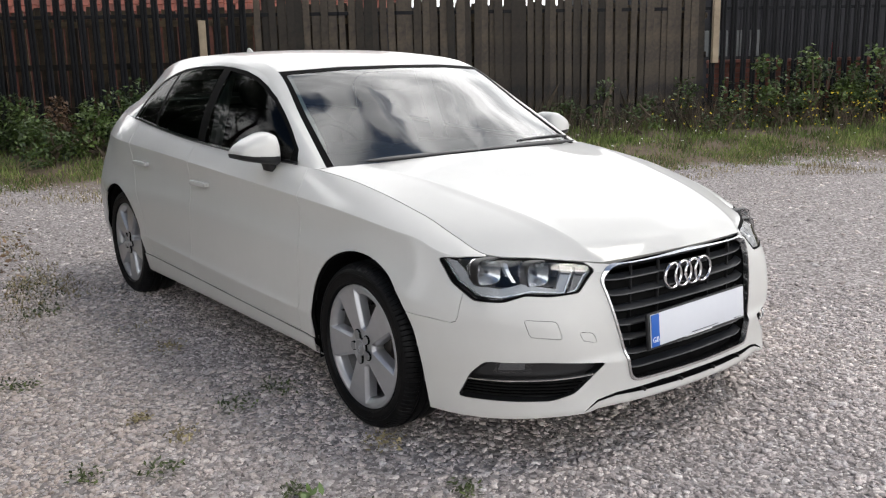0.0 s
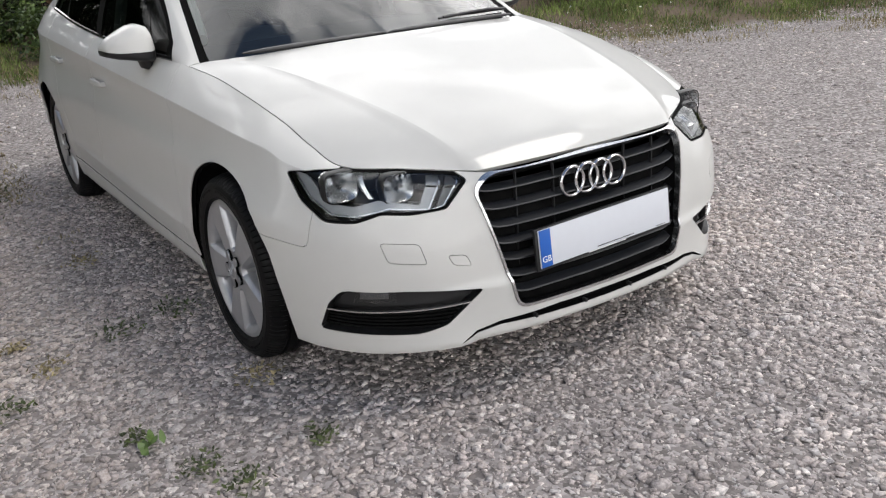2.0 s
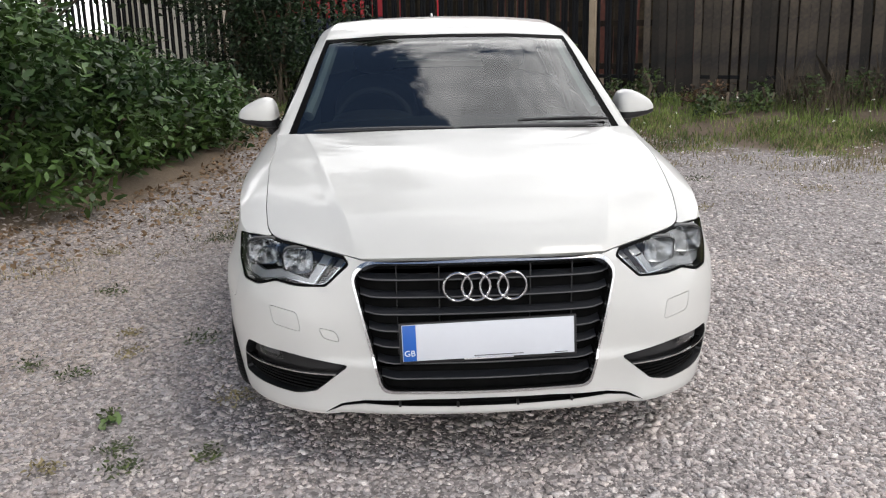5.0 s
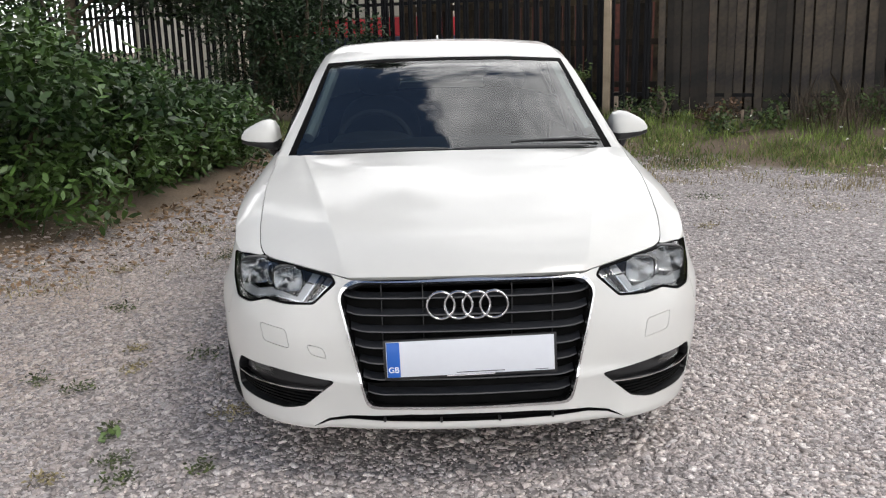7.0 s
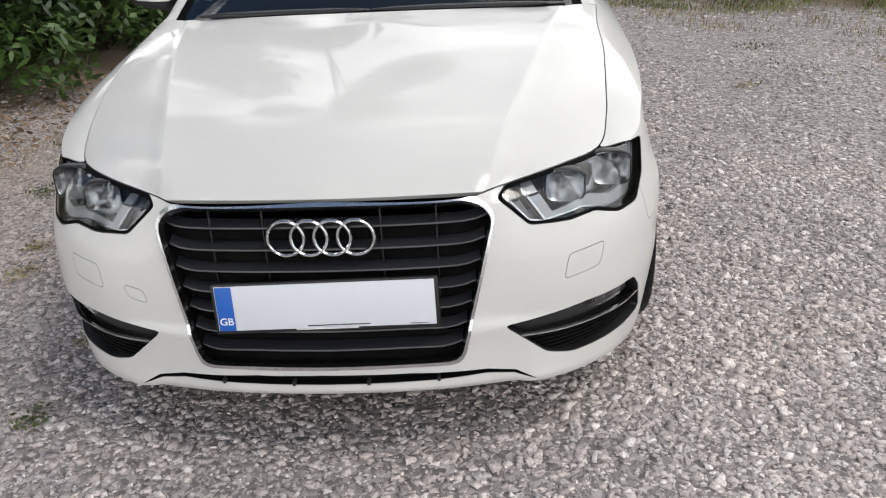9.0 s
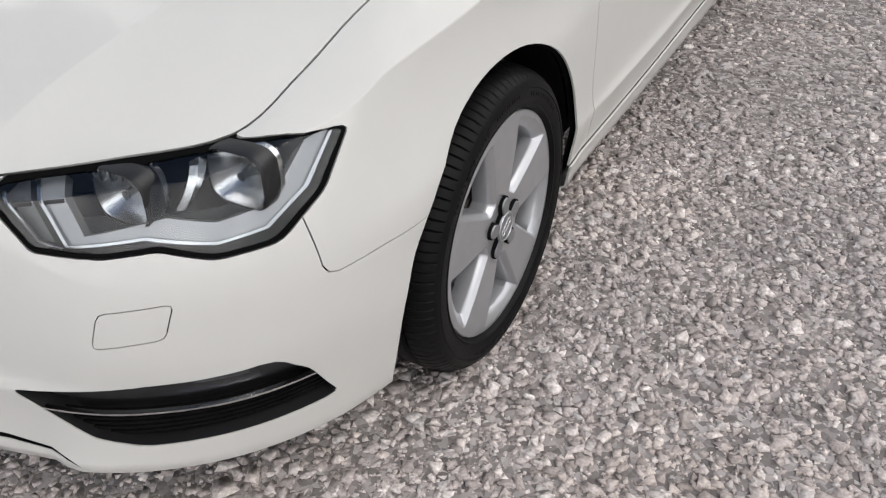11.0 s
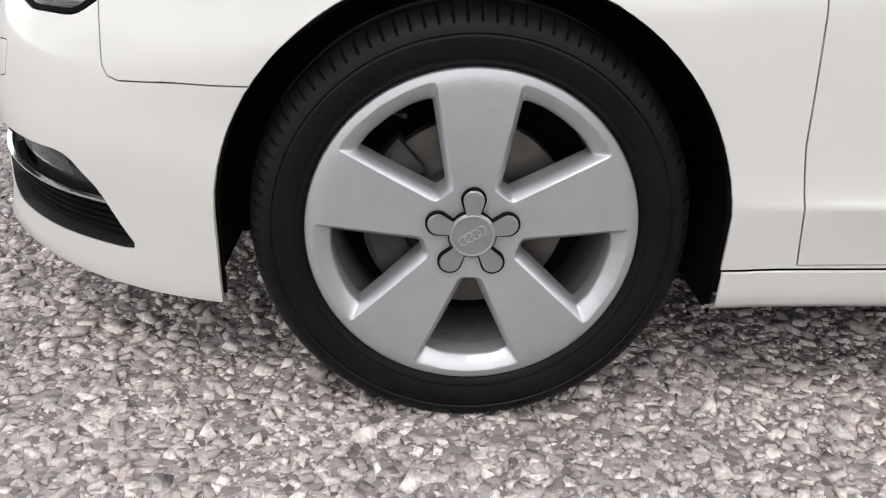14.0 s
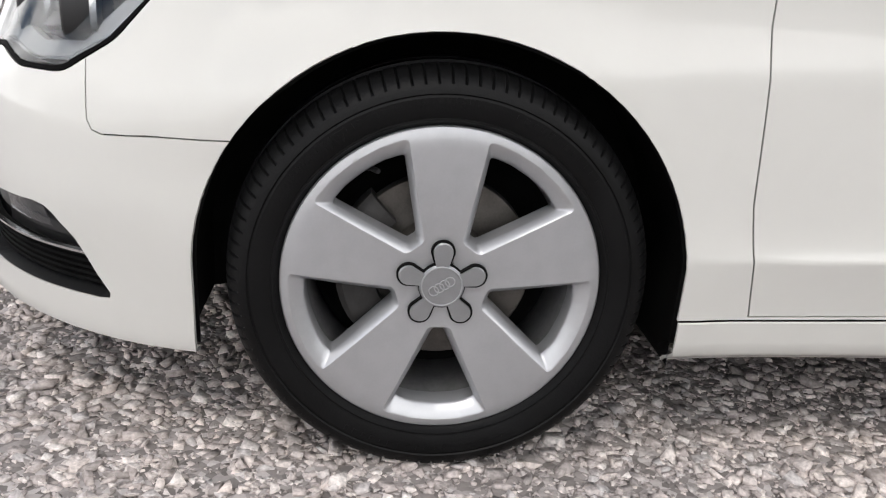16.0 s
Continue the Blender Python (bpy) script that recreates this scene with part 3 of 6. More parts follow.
cut(house.bm, rounded([(-.42, 1.13), (.42, 1.13), (.36, 1.28), (-.36, 1.28)], .03), (0, 2), lambda c: c.y > 2.8, house.layer, 7)
for s in (skirt, hood, house):
    s.bm.verts.index_update()

# ---- the car: panels ----
panel(skirt, 0, "fender", PAINT, car, "both", gap=0.0012, depth=0.005)
panel(skirt, 1, "front_door", PAINT, car, "both", gap=0.0015)
panel(skirt, 2, "rear_door", PAINT, car, "both")
bumper = panel(skirt, 3, "front_bumper", PAINT, car, "full", gap=0.0011, depth=0.007, left_too=(14,))[0]
panel(skirt, 12, "washer_cap", PAINT, bumper, "both", gap=0.0007)
bpy.data.objects.remove(panel(skirt, 14, "towing_cap", PAINT, bumper, "both", gap=0.0007)[0])
panel(skirt, 4, "sill", PAINT, car, "both", gap=0.0012, push=0.007, depth=0.005)
panel(skirt, 5, "rear_bumper", PAINT, car, "full")
panel(skirt, 10, "tailgate", PAINT, car, "full")
panel(hood, 0, "bonnet", PAINT, car, "full", gap=0.0025, depth=0.02)
panel(house, 0, "roof", PAINT, car, "full", gap=0.0, depth=0.01)
panel(house, 0, "roof_lining", PALECAB, car, "full", gap=0.0, depth=0.0, push=-0.03, label="pale cloth roof lining")
panel(house, 1, "window_surround", SEAL, car, "both", gap=0.0, push=-0.002)
for nm, v, g in (("front_side_window", 2, PRIVACY), ("rear_side_window", 3, PRIVACY), ("quarter_window", 4, PRIVACY)):
    panel(house, v, nm, g, car, "both", gap=0.0, depth=0.0, push=-0.002, label="dark tinted glass")
panel(house, 5, "windscreen_border", SEAL, car, "full", gap=0.0, depth=0.006, push=-0.002)
panel(house, 6, "windscreen", SCREEN, car, "full", gap=0.0, depth=0.0, push=-0.003, label="clear windscreen reflecting clouds")
panel(house, 7, "rear_window", PRIVACY, car, "full", gap=0.0, depth=0.0)
RED = mat("lamp_red", (0.25, 0.008, 0.008), 0.15, coat=0.6)
panel(skirt, 11, "tail_lamp", RED, car, "both")


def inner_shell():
    """Added near-black skin that keeps the shut lines dark and blocks the view inside."""
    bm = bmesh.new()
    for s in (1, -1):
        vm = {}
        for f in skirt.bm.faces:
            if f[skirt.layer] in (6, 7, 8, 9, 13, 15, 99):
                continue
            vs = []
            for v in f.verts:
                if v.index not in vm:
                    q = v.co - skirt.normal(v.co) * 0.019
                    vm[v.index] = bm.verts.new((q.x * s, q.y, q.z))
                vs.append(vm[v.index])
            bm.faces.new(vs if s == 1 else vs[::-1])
    part("inner_shell", bm, LINER, car, "added dark backing behind the shut lines")


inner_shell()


# ---- the car: lamps, grille, bumper openings ----
def band(poly, keep, push, name, material, parent, mode="both", gap=0.0, depth=0.004, label="", src=skirt):
    """A strip of the body surface inside poly (seen from the front), set in or out by push."""
    old = src.bm
    src.bm = old.copy()
    src.layer = src.bm.faces.layers.int["panel"]
    cut(src.bm, poly, (0, 2), keep, src.layer, 500)
    src.bm.verts.index_update()
    obs = panel(src, 500, name, material, parent, mode, gap, depth, label, push)
    src.bm.free()
    src.bm = old
    src.layer = old.faces.layers.int["panel"]
    return obs


nose = lambda c: c.y < -.33 and c.z > .5
lamps = panel(skirt, (7, 13), "headlamp", LAMPBACK, car, "both", gap=0.0, depth=-0.088, push=-0.090, label="headlamp with black bezel and chrome strip")
for i, lamp in enumerate(lamps):
    sgn = 1 if i == 0 else -1

    def sided(obs):
        keep_ob = obs[i]
        bpy.data.objects.remove(obs[1 - i])
        return keep_ob

    sided(panel(skirt, 7, "bezel", SEAL, lamp, "both", gap=0.0015, depth=0.006, label="gloss black lamp border"))
    sided(panel(skirt, 13, "lens", LENS, lamp, "both", gap=0.0, depth=0.0, push=-0.001, label="clear plastic lens"))
    sided(band([(.458, .705), (.532, .606), (.63, .617), (.712, .599), (.756, .603), (.779, .642), (.785, .715), (.770, .724), (.757, .654), (.740, .632), (.706, .627), (.65, .642), (.552, .622), (.486, .716)],
               nose, -.022, "light_guide", GUIDE, lamp, depth=0.02, label="silver daytime-light strip"))
    sided(band([(.428, .674), (.490, .611), (.508, .610), (.444, .700)], nose, -.026, "indicator", LAMPGREY, lamp, depth=0.02))
    for x, z, r in ((.578, .660, .038), (.700, .668, .040)):
        p = skirt.at(1, x, z)
        bm = bmesh.new()
        prof = [(.001, .026), (.010, .026), (r * .45, .021), (r * .8, .006), (r, -.016), (r * 1.06, -.018), (r * 1.06, .03)]
        sq = lambda c: math.copysign(abs(c) ** .55, c)
        n = 24
        vs = [[bm.verts.new((sgn * x + a * sq(math.cos(2 * math.pi * k / n)) * 1.15, p.y + .050 + b, z + a * sq(math.sin(2 * math.pi * k / n)))) for k in range(n)] for a, b in prof]
        for a in range(len(prof) - 1):
            for k in range(n):
                bm.faces.new((vs[a][k], vs[a][(k + 1) % n], vs[a + 1][(k + 1) % n], vs[a + 1][k]))
        bowl = part("reflector", bm, REFLECT, lamp, "chrome lamp reflector")
        bm = bmesh.new()
        prof = [(r * 1.10, -.0195), (r * 1.16, -.016), (r * 1.17, .010), (r * .9, .036), (.004, .040)]
        vs = [[bm.verts.new((sgn * x + a * sq(math.cos(2 * math.pi * k / n)) * 1.15, p.y + .050 + b, z + a * sq(math.sin(2 * math.pi * k / n)))) for k in range(n)] for a, b in prof]
        for a in range(len(prof) - 1):
            for k in range(n):
                bm.faces.new((vs[a][k], vs[a][(k + 1) % n], vs[a + 1][(k + 1) % n], vs[a + 1][k]))
        part("shroud", bm, BLACK, bowl, "black shroud round the reflector")
        bm = bmesh.new()
        bmesh.ops.create_cone(bm, cap_ends=True, segments=16, radius1=.011, radius2=.007, depth=.034, matrix=pose(sgn * x, p.y + .060, z - .002, 90, 0, 0))
        part("bulb_cap", bm, CHROME, bowl, "chrome bulb cap")
    sided(band([(.533, .6055), (.63, .6165), (.712, .5985), (.757, .6025), (.781, .642), (.787, .705), (.784, .705), (.777, .644), (.754, .6065), (.712, .6025), (.63, .6205), (.535, .6095)],
               nose, -.016, "guide_edge", SATIN, lamp, depth=0.004, label="bright chrome edge strip"))
    sided(band([(.456, .703), (.530, .606), (.5345, .607), (.4605, .705)], nose, -.016, "guide_edge", SATIN, lamp, depth=0.004, label="bright chrome edge strip"))
    sided(band([(.427, .676), (.490, .6095), (.528, .6035), (.528, .6065), (.4915, .6125), (.431, .677)], nose, -.012, "guide_edge", SATIN, lamp, depth=0.004, label="bright chrome edge strip"))
    p = skirt.at(1, .640, .67)
    bm = bmesh.new()
    rg = [[bm.verts.new((sgn * (.640 + .010 * math.sin(2.2 * w) + dx), p.y + .030 + .034 * w + dy, .634 + .058 * w)) for dx, dy in ((-.009, 0), (0, -.008), (.009, 0), (.007, .02), (-.007, .02))] for w in np.linspace(0, 1, 7)]
    for a, b in zip(rg[:-1], rg[1:]):
        for k in range(5):
            bm.faces.new((a[k], a[(k + 1) % 5], b[(k + 1) % 5], b[k]))
    part("lamp_divider", bm, REFLECT, lamp, "chrome strip between the lamp chambers")
    for k in range(4):
        q = skirt.at(1, .552 + .014 * k, .690)
        bm = add_box(bmesh.new(), (sgn * (.552 + .014 * k), q.y + .020, .690), (.005, .010, .020), .0015)
        part("lamp_fin", bm, CHROME, lamp)

# grille
gr = panel(skirt, 6, "grille_frame", FRAME, car, "full", gap=0.0, depth=0.02, push=0.004, label="chrome grille surround")[0]
backs = panel(skirt, (6, 15), "grille_backing", LINER, gr, "full", gap=0.0, depth=-0.05, push=-0.055)


def slat(z, t, name="slat"):
    w = np.interp(z, [.280, .634, .668, .681], [.324, .408, .382, .342]) - .012
    bm = bmesh.new()
    prof = [(.030, .0085), (.016, .0045), (.006, -.0005), (.0, -.0030), (-.001, -.0065), (.003, -.0090), (.032, -.0105)]
    n = 26
    ring = []
    for k in range(n + 1):
        x = -w + 2 * w * k / n
        p = skirt.at(1, abs(x), z)
        f = min(1.0, (w - abs(x)) / .05)
        ring.append([bm.verts.new((x, p.y + .019 + a + .006 * (1 - f), z + b * t + .009 * (1 - f) ** 2)) for a, b in prof])
    for k in range(n):
        for a in range(len(prof) - 1):
            bm.faces.new((ring[k][a], ring[k + 1][a], ring[k + 1][a + 1], ring[k][a + 1]))
    part(name, bm, GRILLE, gr)


for k in range(7):
    slat(.629 - k * .0506 - .0045 * math.sin(math.pi * k / 6), 1.0)
for x in (-.27, -.14, .14, .27):
    bm = bmesh.new()
    p = skirt.at(1, abs(x), .47)
    add_box(bm, (x, p.y + .051, .48), (.003, .012, .37), .001)
    part("grille_rib", bm, BLACK, gr)
for k in range(4):
    bm = bmesh.new()
    cx = -.001 + (k - 1.5) * .0554
    p = skirt.at(1, abs(cx), .603)
    R, n, m = .0432, 48, 10
    vs = [[bm.verts.new((cx + (R + .0052 * math.cos(2 * math.pi * b / m)) * math.cos(2 * math.pi * a / n), p.y + .011 + .0075 * math.sin(2 * math.pi * b / m),
                         .603 + (R + .0052 * math.cos(2 * math.pi * b / m)) * math.sin(2 * math.pi * a / n))) for b in range(m)] for a in range(n)]
    for a in range(n):
        for b in range(m):
            bm.faces.new((vs[a][b], vs[(a + 1) % n][b], vs[(a + 1) % n][(b + 1) % m], vs[a][(b + 1) % m]))
    part("badge_ring", bm, CHROME, gr, "chrome badge ring")

# number plate
TILT = pose(0.003, -.859, .452, -4, -1.3, 0)
bm = add_box(bmesh.new(), (0, .010, -.003), (.540, .012, .128), .004)
bm.transform(TILT)
plate_holder = part("plate_holder", bm, BLACK, car, "black plastic plate holder")
bm = add_box(bmesh.new(), (0, .001, 0), (.522, .004, .113), .0015)
bm.transform(TILT)
plate = part("number_plate", bm, PLATE, plate_holder, "blank white number plate with blue band")
bm = add_box(bmesh.new(), (-.239, -.0018, 0), (.040, .002, .111), .0004)
bm.transform(TILT)
part("blue_band", bm, BLUE, plate)
for x, z, w, h, m in ((.03, -.049, .15, .0022, GREY_INK), (.22, -.0515, .04, .0016, GREY_INK), (0, -.0595, .15, .0035, WHITE_INK)):
    bm = add_box(bmesh.new(), (x, -.0018 if z > -.055 else .003, z), (w, .0015, h))
    bm.transform(TILT)
    part("print_bar", bm, m, plate if z > -.055 else plate_holder)


def letters(text, size, material, parent, m):
    cu_ = bpy.data.curves.new("letters", "FONT")
    cu_.body, cu_.size, cu_.extrude, cu_.align_x = text, size, 0.0004, "CENTER"
    ob = bpy.data.objects.new("letters", cu_)
    me = bpy.data.meshes.new_from_object(ob)
    bpy.data.objects.remove(ob)
    me.transform(m)
    return link("letters", me, material, parent, smooth=False)


letters("GB", .026, WHITE_INK, plate, TILT @ pose(-.239, -.0032, -.040, 90, 0, 0))

# fog-lamp openings
low = lambda c: c.y < -.40 and c.z < .5
fogs = panel(skirt, 8, "fog_recess", BLACK, car, "both", gap=0.0, depth=-0.040, push=-0.042, label="black lower air intake with fog lamp")
for i, fog in enumerate(fogs):
    sgn = 1 if i == 0 else -1

    def sided(obs):
        keep_ob = obs[i]
        bpy.data.objects.remove(obs[1 - i])
        return keep_ob

    sided(band([(.464, .327), (.60, .321), (.790, .316), (.790, .320), (.60, .325), (.466, .331)], low, -.002, "trim_strip", CHROME, fog, depth=0.008, label="thin chrome trim strip"))
    sided(band([(.45, .345), (.47, .332), (.778, .324), (.772, .345), (.750, .380), (.63, .380), (.54, .374)], low, -.030, "fog_panel", BLACK, fog, depth=0.01))
    for k in range(5):
        z = .308 - k * .0115
        a = .445 + (.333 - z) * 1.02
        sided(band([(a, z), (.792, z - .004), (.792, z + .001), (a, z + .005)], low, -.016 - .001 * k, "intake_fin", LINER, fog, depth=0.012))
    sided(band([(.672, .350), (.735, .347), (.732, .372), (.672, .370)], low, -.028, "fog_lamp", LAMPGREY, fog, depth=0.004, label="small fog lamp"))
    sided(band([(.652, .340), (.745, .337), (.741, .377), (.652, .375)], low, -.022, "fog_lens", LENS, fog, depth=0.0))
slots = panel(skirt, 9, "lower_slot", LINER, bumper, "full", gap=0.0, depth=-0.03, push=-0.031)
for x in (-.27, -.092, .092, .262):
    p = skirt.at(1, abs(x), .248)
    bm = bmesh.new()
    add_box(bm, (x, p.y + .004, .244), (.008, .018, .012), .002)
    part("slot_clip", bm, BLACK, bumper)

# ---- the car: wheels ----
def lathe(prof, n, fn=None):
    """Rings round the x axis; prof holds (radius, offset along x); fn(angle index, ring, r, w) may shape it."""
    bm = bmesh.new()
    vs = []
    for a in range(n):
        th = 2 * math.pi * a / n
        row = []
        for b, (r, w) in enumerate(prof):
            if fn:
                r, w = fn(a, b, r, w)
            row.append(bm.verts.new((w, r * math.cos(th), r * math.sin(th))))
        vs.append(row)
    for a in range(n):
        for b in range(len(prof) - 1):
            bm.faces.new((vs[a][b], vs[(a + 1) % n][b], vs[(a + 1) % n][b + 1], vs[a][b + 1]))
    return bm


def rim_face():
    bm = bmesh.new()
    rs = [.030, .045, .060, .075, .09, .11, .13, .15, .17, .19, .205, .2165, .2265, .231, .2335]
    n = 100
    wf = lambda r: -.006 + .010 * math.sin(min(1, r / .2) * 1.6) - (.0 if r < .22 else (r - .22) * .25)
    vs = [[bm.verts.new((wf(r), r * math.cos(2 * math.pi * a / n), r * math.sin(2 * math.pi * a / n))) for r in rs] for a in range(n)]
    for a in range(n):
        for b in range(len(rs) - 1):
            bm.faces.new((vs[a][b], vs[(a + 1) % n][b], vs[(a + 1) % n][b + 1], vs[a][b + 1]))
    lay = bm.faces.layers.int.new("panel")
    whole = lambda h: rounded(h + [(u, -v) for u, v in h[-2:0:-1]], .0075, 4)
    face = whole([(.0680, 0), (.0680, .0110), (.0710, .0178), (.2065, .0805), (.2120, .0705), (.2195, .041), (.2230, 0)])
    throat = whole([(.0760, 0), (.0760, .0070), (.0800, .0098), (.1885, .0618), (.1920, .0555), (.1985, .033), (.2010, 0)])
    for k in range(5):
        th = math.radians(90 + 36 + 72 * k)
        c, s = math.cos(th), math.sin(th)
        cut(bm, [(u * c - v * s, u * s + v * c) for u, v in face], (1, 2), lambda c_: True, lay, 1)
    bmesh.ops.delete(bm, geom=[f for f in bm.faces if f[lay] == 1], context="FACES")
    bmesh.ops.remove_doubles(bm, verts=bm.verts, dist=2e-4)
    hole = [e for e in bm.edges if e.is_boundary and .05 < ((e.verts[0].co.yz + e.verts[1].co.yz) / 2).length < .2245]

    def opening(p):
        """The place in the throat that lies opposite a place on a window's outline."""
        ca = math.radians(126 + 72 * round((math.degrees(math.atan2(p.y, p.x)) - 126) / 72))
        c, s = math.cos(ca), math.sin(ca)
        q = Vector((p.x * c + p.y * s, -p.x * s + p.y * c))
        best = None
        for k in range(len(face)):
            a, d = Vector(face[k]), Vector(face[(k + 1) % len(face)]) - Vector(face[k])
            t = min(1, max(0, (q - a).dot(d) / max(1e-12, d.length_squared)))
            far = (a + d * t - q).length
            if best is None or far < best[0]:
                best = (far, Vector(throat[k]).lerp(Vector(throat[(k + 1) % len(face)]), t))
        u = best[1]
        return Vector((u.x * c - u.y * s, u.x * s + u.y * c))

    way = {v: (v.co.yz.copy(), opening(v.co.yz), v.co.x) for e in hole for v in e.verts}
    for share, dep in ((.12, .0009), (.88, .0125), (1.0, .0175), (1.02, .048)):
        r = bmesh.ops.extrude_edge_only(bm, edges=hole)
        nxt = {}
        for v in [v for v in r["geom"] if isinstance(v, bmesh.types.BMVert)]:
            o = min((e.other_vert(v) for e in v.link_edges if e.other_vert(v) in way), key=lambda q: (q.co - v.co).length)
            p, q, w = nxt[v] = way[o]
            y, z = p.lerp(q, share)
            v.co = (w - dep, y, z)
        way = nxt
        hole = [e for e in r["geom"] if isinstance(e, bmesh.types.BMEdge)]
    lip = [e for e in bm.edges if e.is_boundary and ((e.verts[0].co.yz + e.verts[1].co.yz) / 2).length > .2285]
    for dr, dw in ((.002, -.002), (.0005, -.006), (-.006, -.010)):
        r = bmesh.ops.extrude_edge_only(bm, edges=lip)
        for v in r["geom"]:
            if isinstance(v, bmesh.types.BMVert):
                d = v.co.yz.normalized() * dr
                v.co += Vector((dw, d.x, d.y))
        lip = [e for e in r["geom"] if isinstance(e, bmesh.types.BMEdge)]
    return bm


def star(rdisc, arm, rend, reach, n=80):
    pts = []
    for a in range(n * 5):
        th = 2 * math.pi * a / (n * 5)
        best = rdisc
        for k in range(5):
            ta = math.radians(90 + 72 * k)
            d = th - ta
            c, s = math.cos(d), math.sin(d)
            if c > 0:
                disc = rend * rend - reach * reach * s * s
                if disc >= 0:
                    best = max(best, reach * c + math.sqrt(disc))
                elif abs(s) > 1e-6 and arm / abs(s) * c < reach:
                    best = max(best, min(arm / abs(s), reach * .9))
        pts.append((best * math.cos(th), best * math.sin(th)))
    return pts


def prism(pts, w0, w1, inset=0.0015):
    bm = bmesh.new()
    lo = [bm.verts.new((w0, y, z)) for y, z in pts]
    hi = [bm.verts.new((w1 - inset, y, z)) for y, z in pts]
    tp = [bm.verts.new((w1, y * (1 - inset / max(.02, math.hypot(y, z))), z * (1 - inset / max(.02, math.hypot(y, z))))) for y, z in pts]
    n = len(pts)
    for k in range(n):
        bm.faces.new((lo[k], lo[(k + 1) % n], hi[(k + 1) % n], hi[k]))
        bm.faces.new((hi[k], hi[(k + 1) % n], tp[(k + 1) % n], tp[k]))
    c = bm.verts.new((w1, 0, 0))
    for k in range(n):
        bm.faces.new((tp[k], tp[(k + 1) % n], c))
    return bm


def tyre_shape(a, b, r, w):
    """Slots between the shoulder blocks, two shallow sipes in each block, and the grooves round the tread."""
    if 12 <= b <= 16:
        if a % 8 == 0:
            deep = .0034 if b < 15 else .0018
            r, w = r - deep, w - deep * .5
    if b in (17, 20, 23):
        r -= .007
    return r, w


def make_wheel():
    rim = part("wheel", rim_face(), ALLOY, None, "silver five-spoke alloy wheel", angle=28)
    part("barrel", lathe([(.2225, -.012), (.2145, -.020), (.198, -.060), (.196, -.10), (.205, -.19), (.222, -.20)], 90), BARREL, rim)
    tp = [(.228, -.010), (.236, -.004), (.2420, .004), (.2440, .0085), (.2465, .0085), (.2475, .0070), (.260, .0115), (.276, .0115), (.2795, .0098), (.2815, .0118),
          (.2865, .0105), (.2935, .0072), (.3005, .0012), (.3068, -.0075), (.3115, -.0180), (.3148, -.031), (.3165, -.045), (.3172, -.056), (.3185, -.060), (.3185, -.085), (.3185, -.092),
          (.3185, -.097), (.3185, -.11), (.3185, -.13), (.3155, -.165), (.312, -.185), (.300, -.212), (.27, -.222), (.228, -.205)]
    part("tyre", lathe(tp, 800, tyre_shape), RUBBER, rim, "black rubber tyre with worn shoulder tread", angle=24)
    # raised near-black star: its rim paints the shade of the gap round the cap
    part("hub_gap_shade", prism(star(.0345, .0125, .0178, .0515), -.012, .0052, .0005), LINER, rim)
    cap = part("centre_cap", prism(star(.0330, .0100, .0148, .0515), -.004, .0085, .0018), ALLOY_D, rim, "grey star-shaped centre cap", angle=25)
    bm = lathe([(.0285, .0085), (.0292, .0098), (.0302, .0098), (.031, .0085)], 48)
    part("cap_ring", bm, ALLOY, rim)
    for k in range(4):
        bm = bmesh.new()
        c = (k - 1.5) * .0092
        cy, cz = c * math.cos(radians(33)), c * math.sin(radians(33))
        n = 28
        rings = [[bm.verts.new((w, cy + r * math.cos(2 * math.pi * a / n), cz + r * math.sin(2 * math.pi * a / n))) for a in range(n)] for r, w in ((.0060, .0086), (.0066, .0098), (.0074, .0098), (.0080, .0086))]
        for q in range(3):
            for a in range(n):
                bm.faces.new((rings[q][a], rings[q][(a + 1) % n], rings[q + 1][(a + 1) % n], rings[q + 1][a]))
        part("cap_relief", bm, ALLOY, rim)
    part("brake_disc", lathe([(.04, -.055), (.075, -.055), (.078, -.075), (.080, -.078), (.144, -.078), (.146, -.081), (.146, -.098), (.08, -.10)], 64), STEEL, rim, "worn steel brake disc")
    bm = bmesh.new()
    sec = [(.100, -.052), (.112, -.046), (.148, -.046), (.158, -.056), (.158, -.110), (.100, -.110)]
    arc = []
    for a in range(15):
        th = math.radians(132 + a * 6)
        k = 1 - .22 * abs(a - 7) / 7 if 0 < a < 14 else .62
        arc.append([bm.verts.new((-.080 + (w + .080) * k, r * math.cos(th), r * math.sin(th))) for r, w in sec])
    for p_, q_ in zip(arc[:-1], arc[1:]):
        for k in range(6):
            bm.faces.new((p_[k], q_[k], q_[(k + 1) % 6], p_[(k + 1) % 6]))
    bm.faces.new(arc[0])
    bm.faces.new(arc[-1])
    part("brake_caliper", bm, CAST, rim, "grey cast-iron brake caliper")
    # added near-black disc that keeps the space behind the spokes dark
    part("dark_backing_disc", lathe([(.01, -.15), (.12, -.15), (.20, -.16), (.205, -.19)], 40), LINER, rim)
    bm = lathe([(.0001, .016), (.0035, .016), (.004, .012), (.004, -.006), (.0055, -.010)], 12)
    bm.transform(Matrix.Translation((-.030, -.105, .163)) @ Matrix.Rotation(radians(30), 4, "Z"))
    part("tyre_valve", bm, BLACK, rim)
    letters("R17", .024, RUBBER, rim, Matrix.Rotation(radians(37), 4, "X") @ Matrix.Translation((.0128, 0, .255)) @ pose(0, 0, 0, 90, 0, 90))
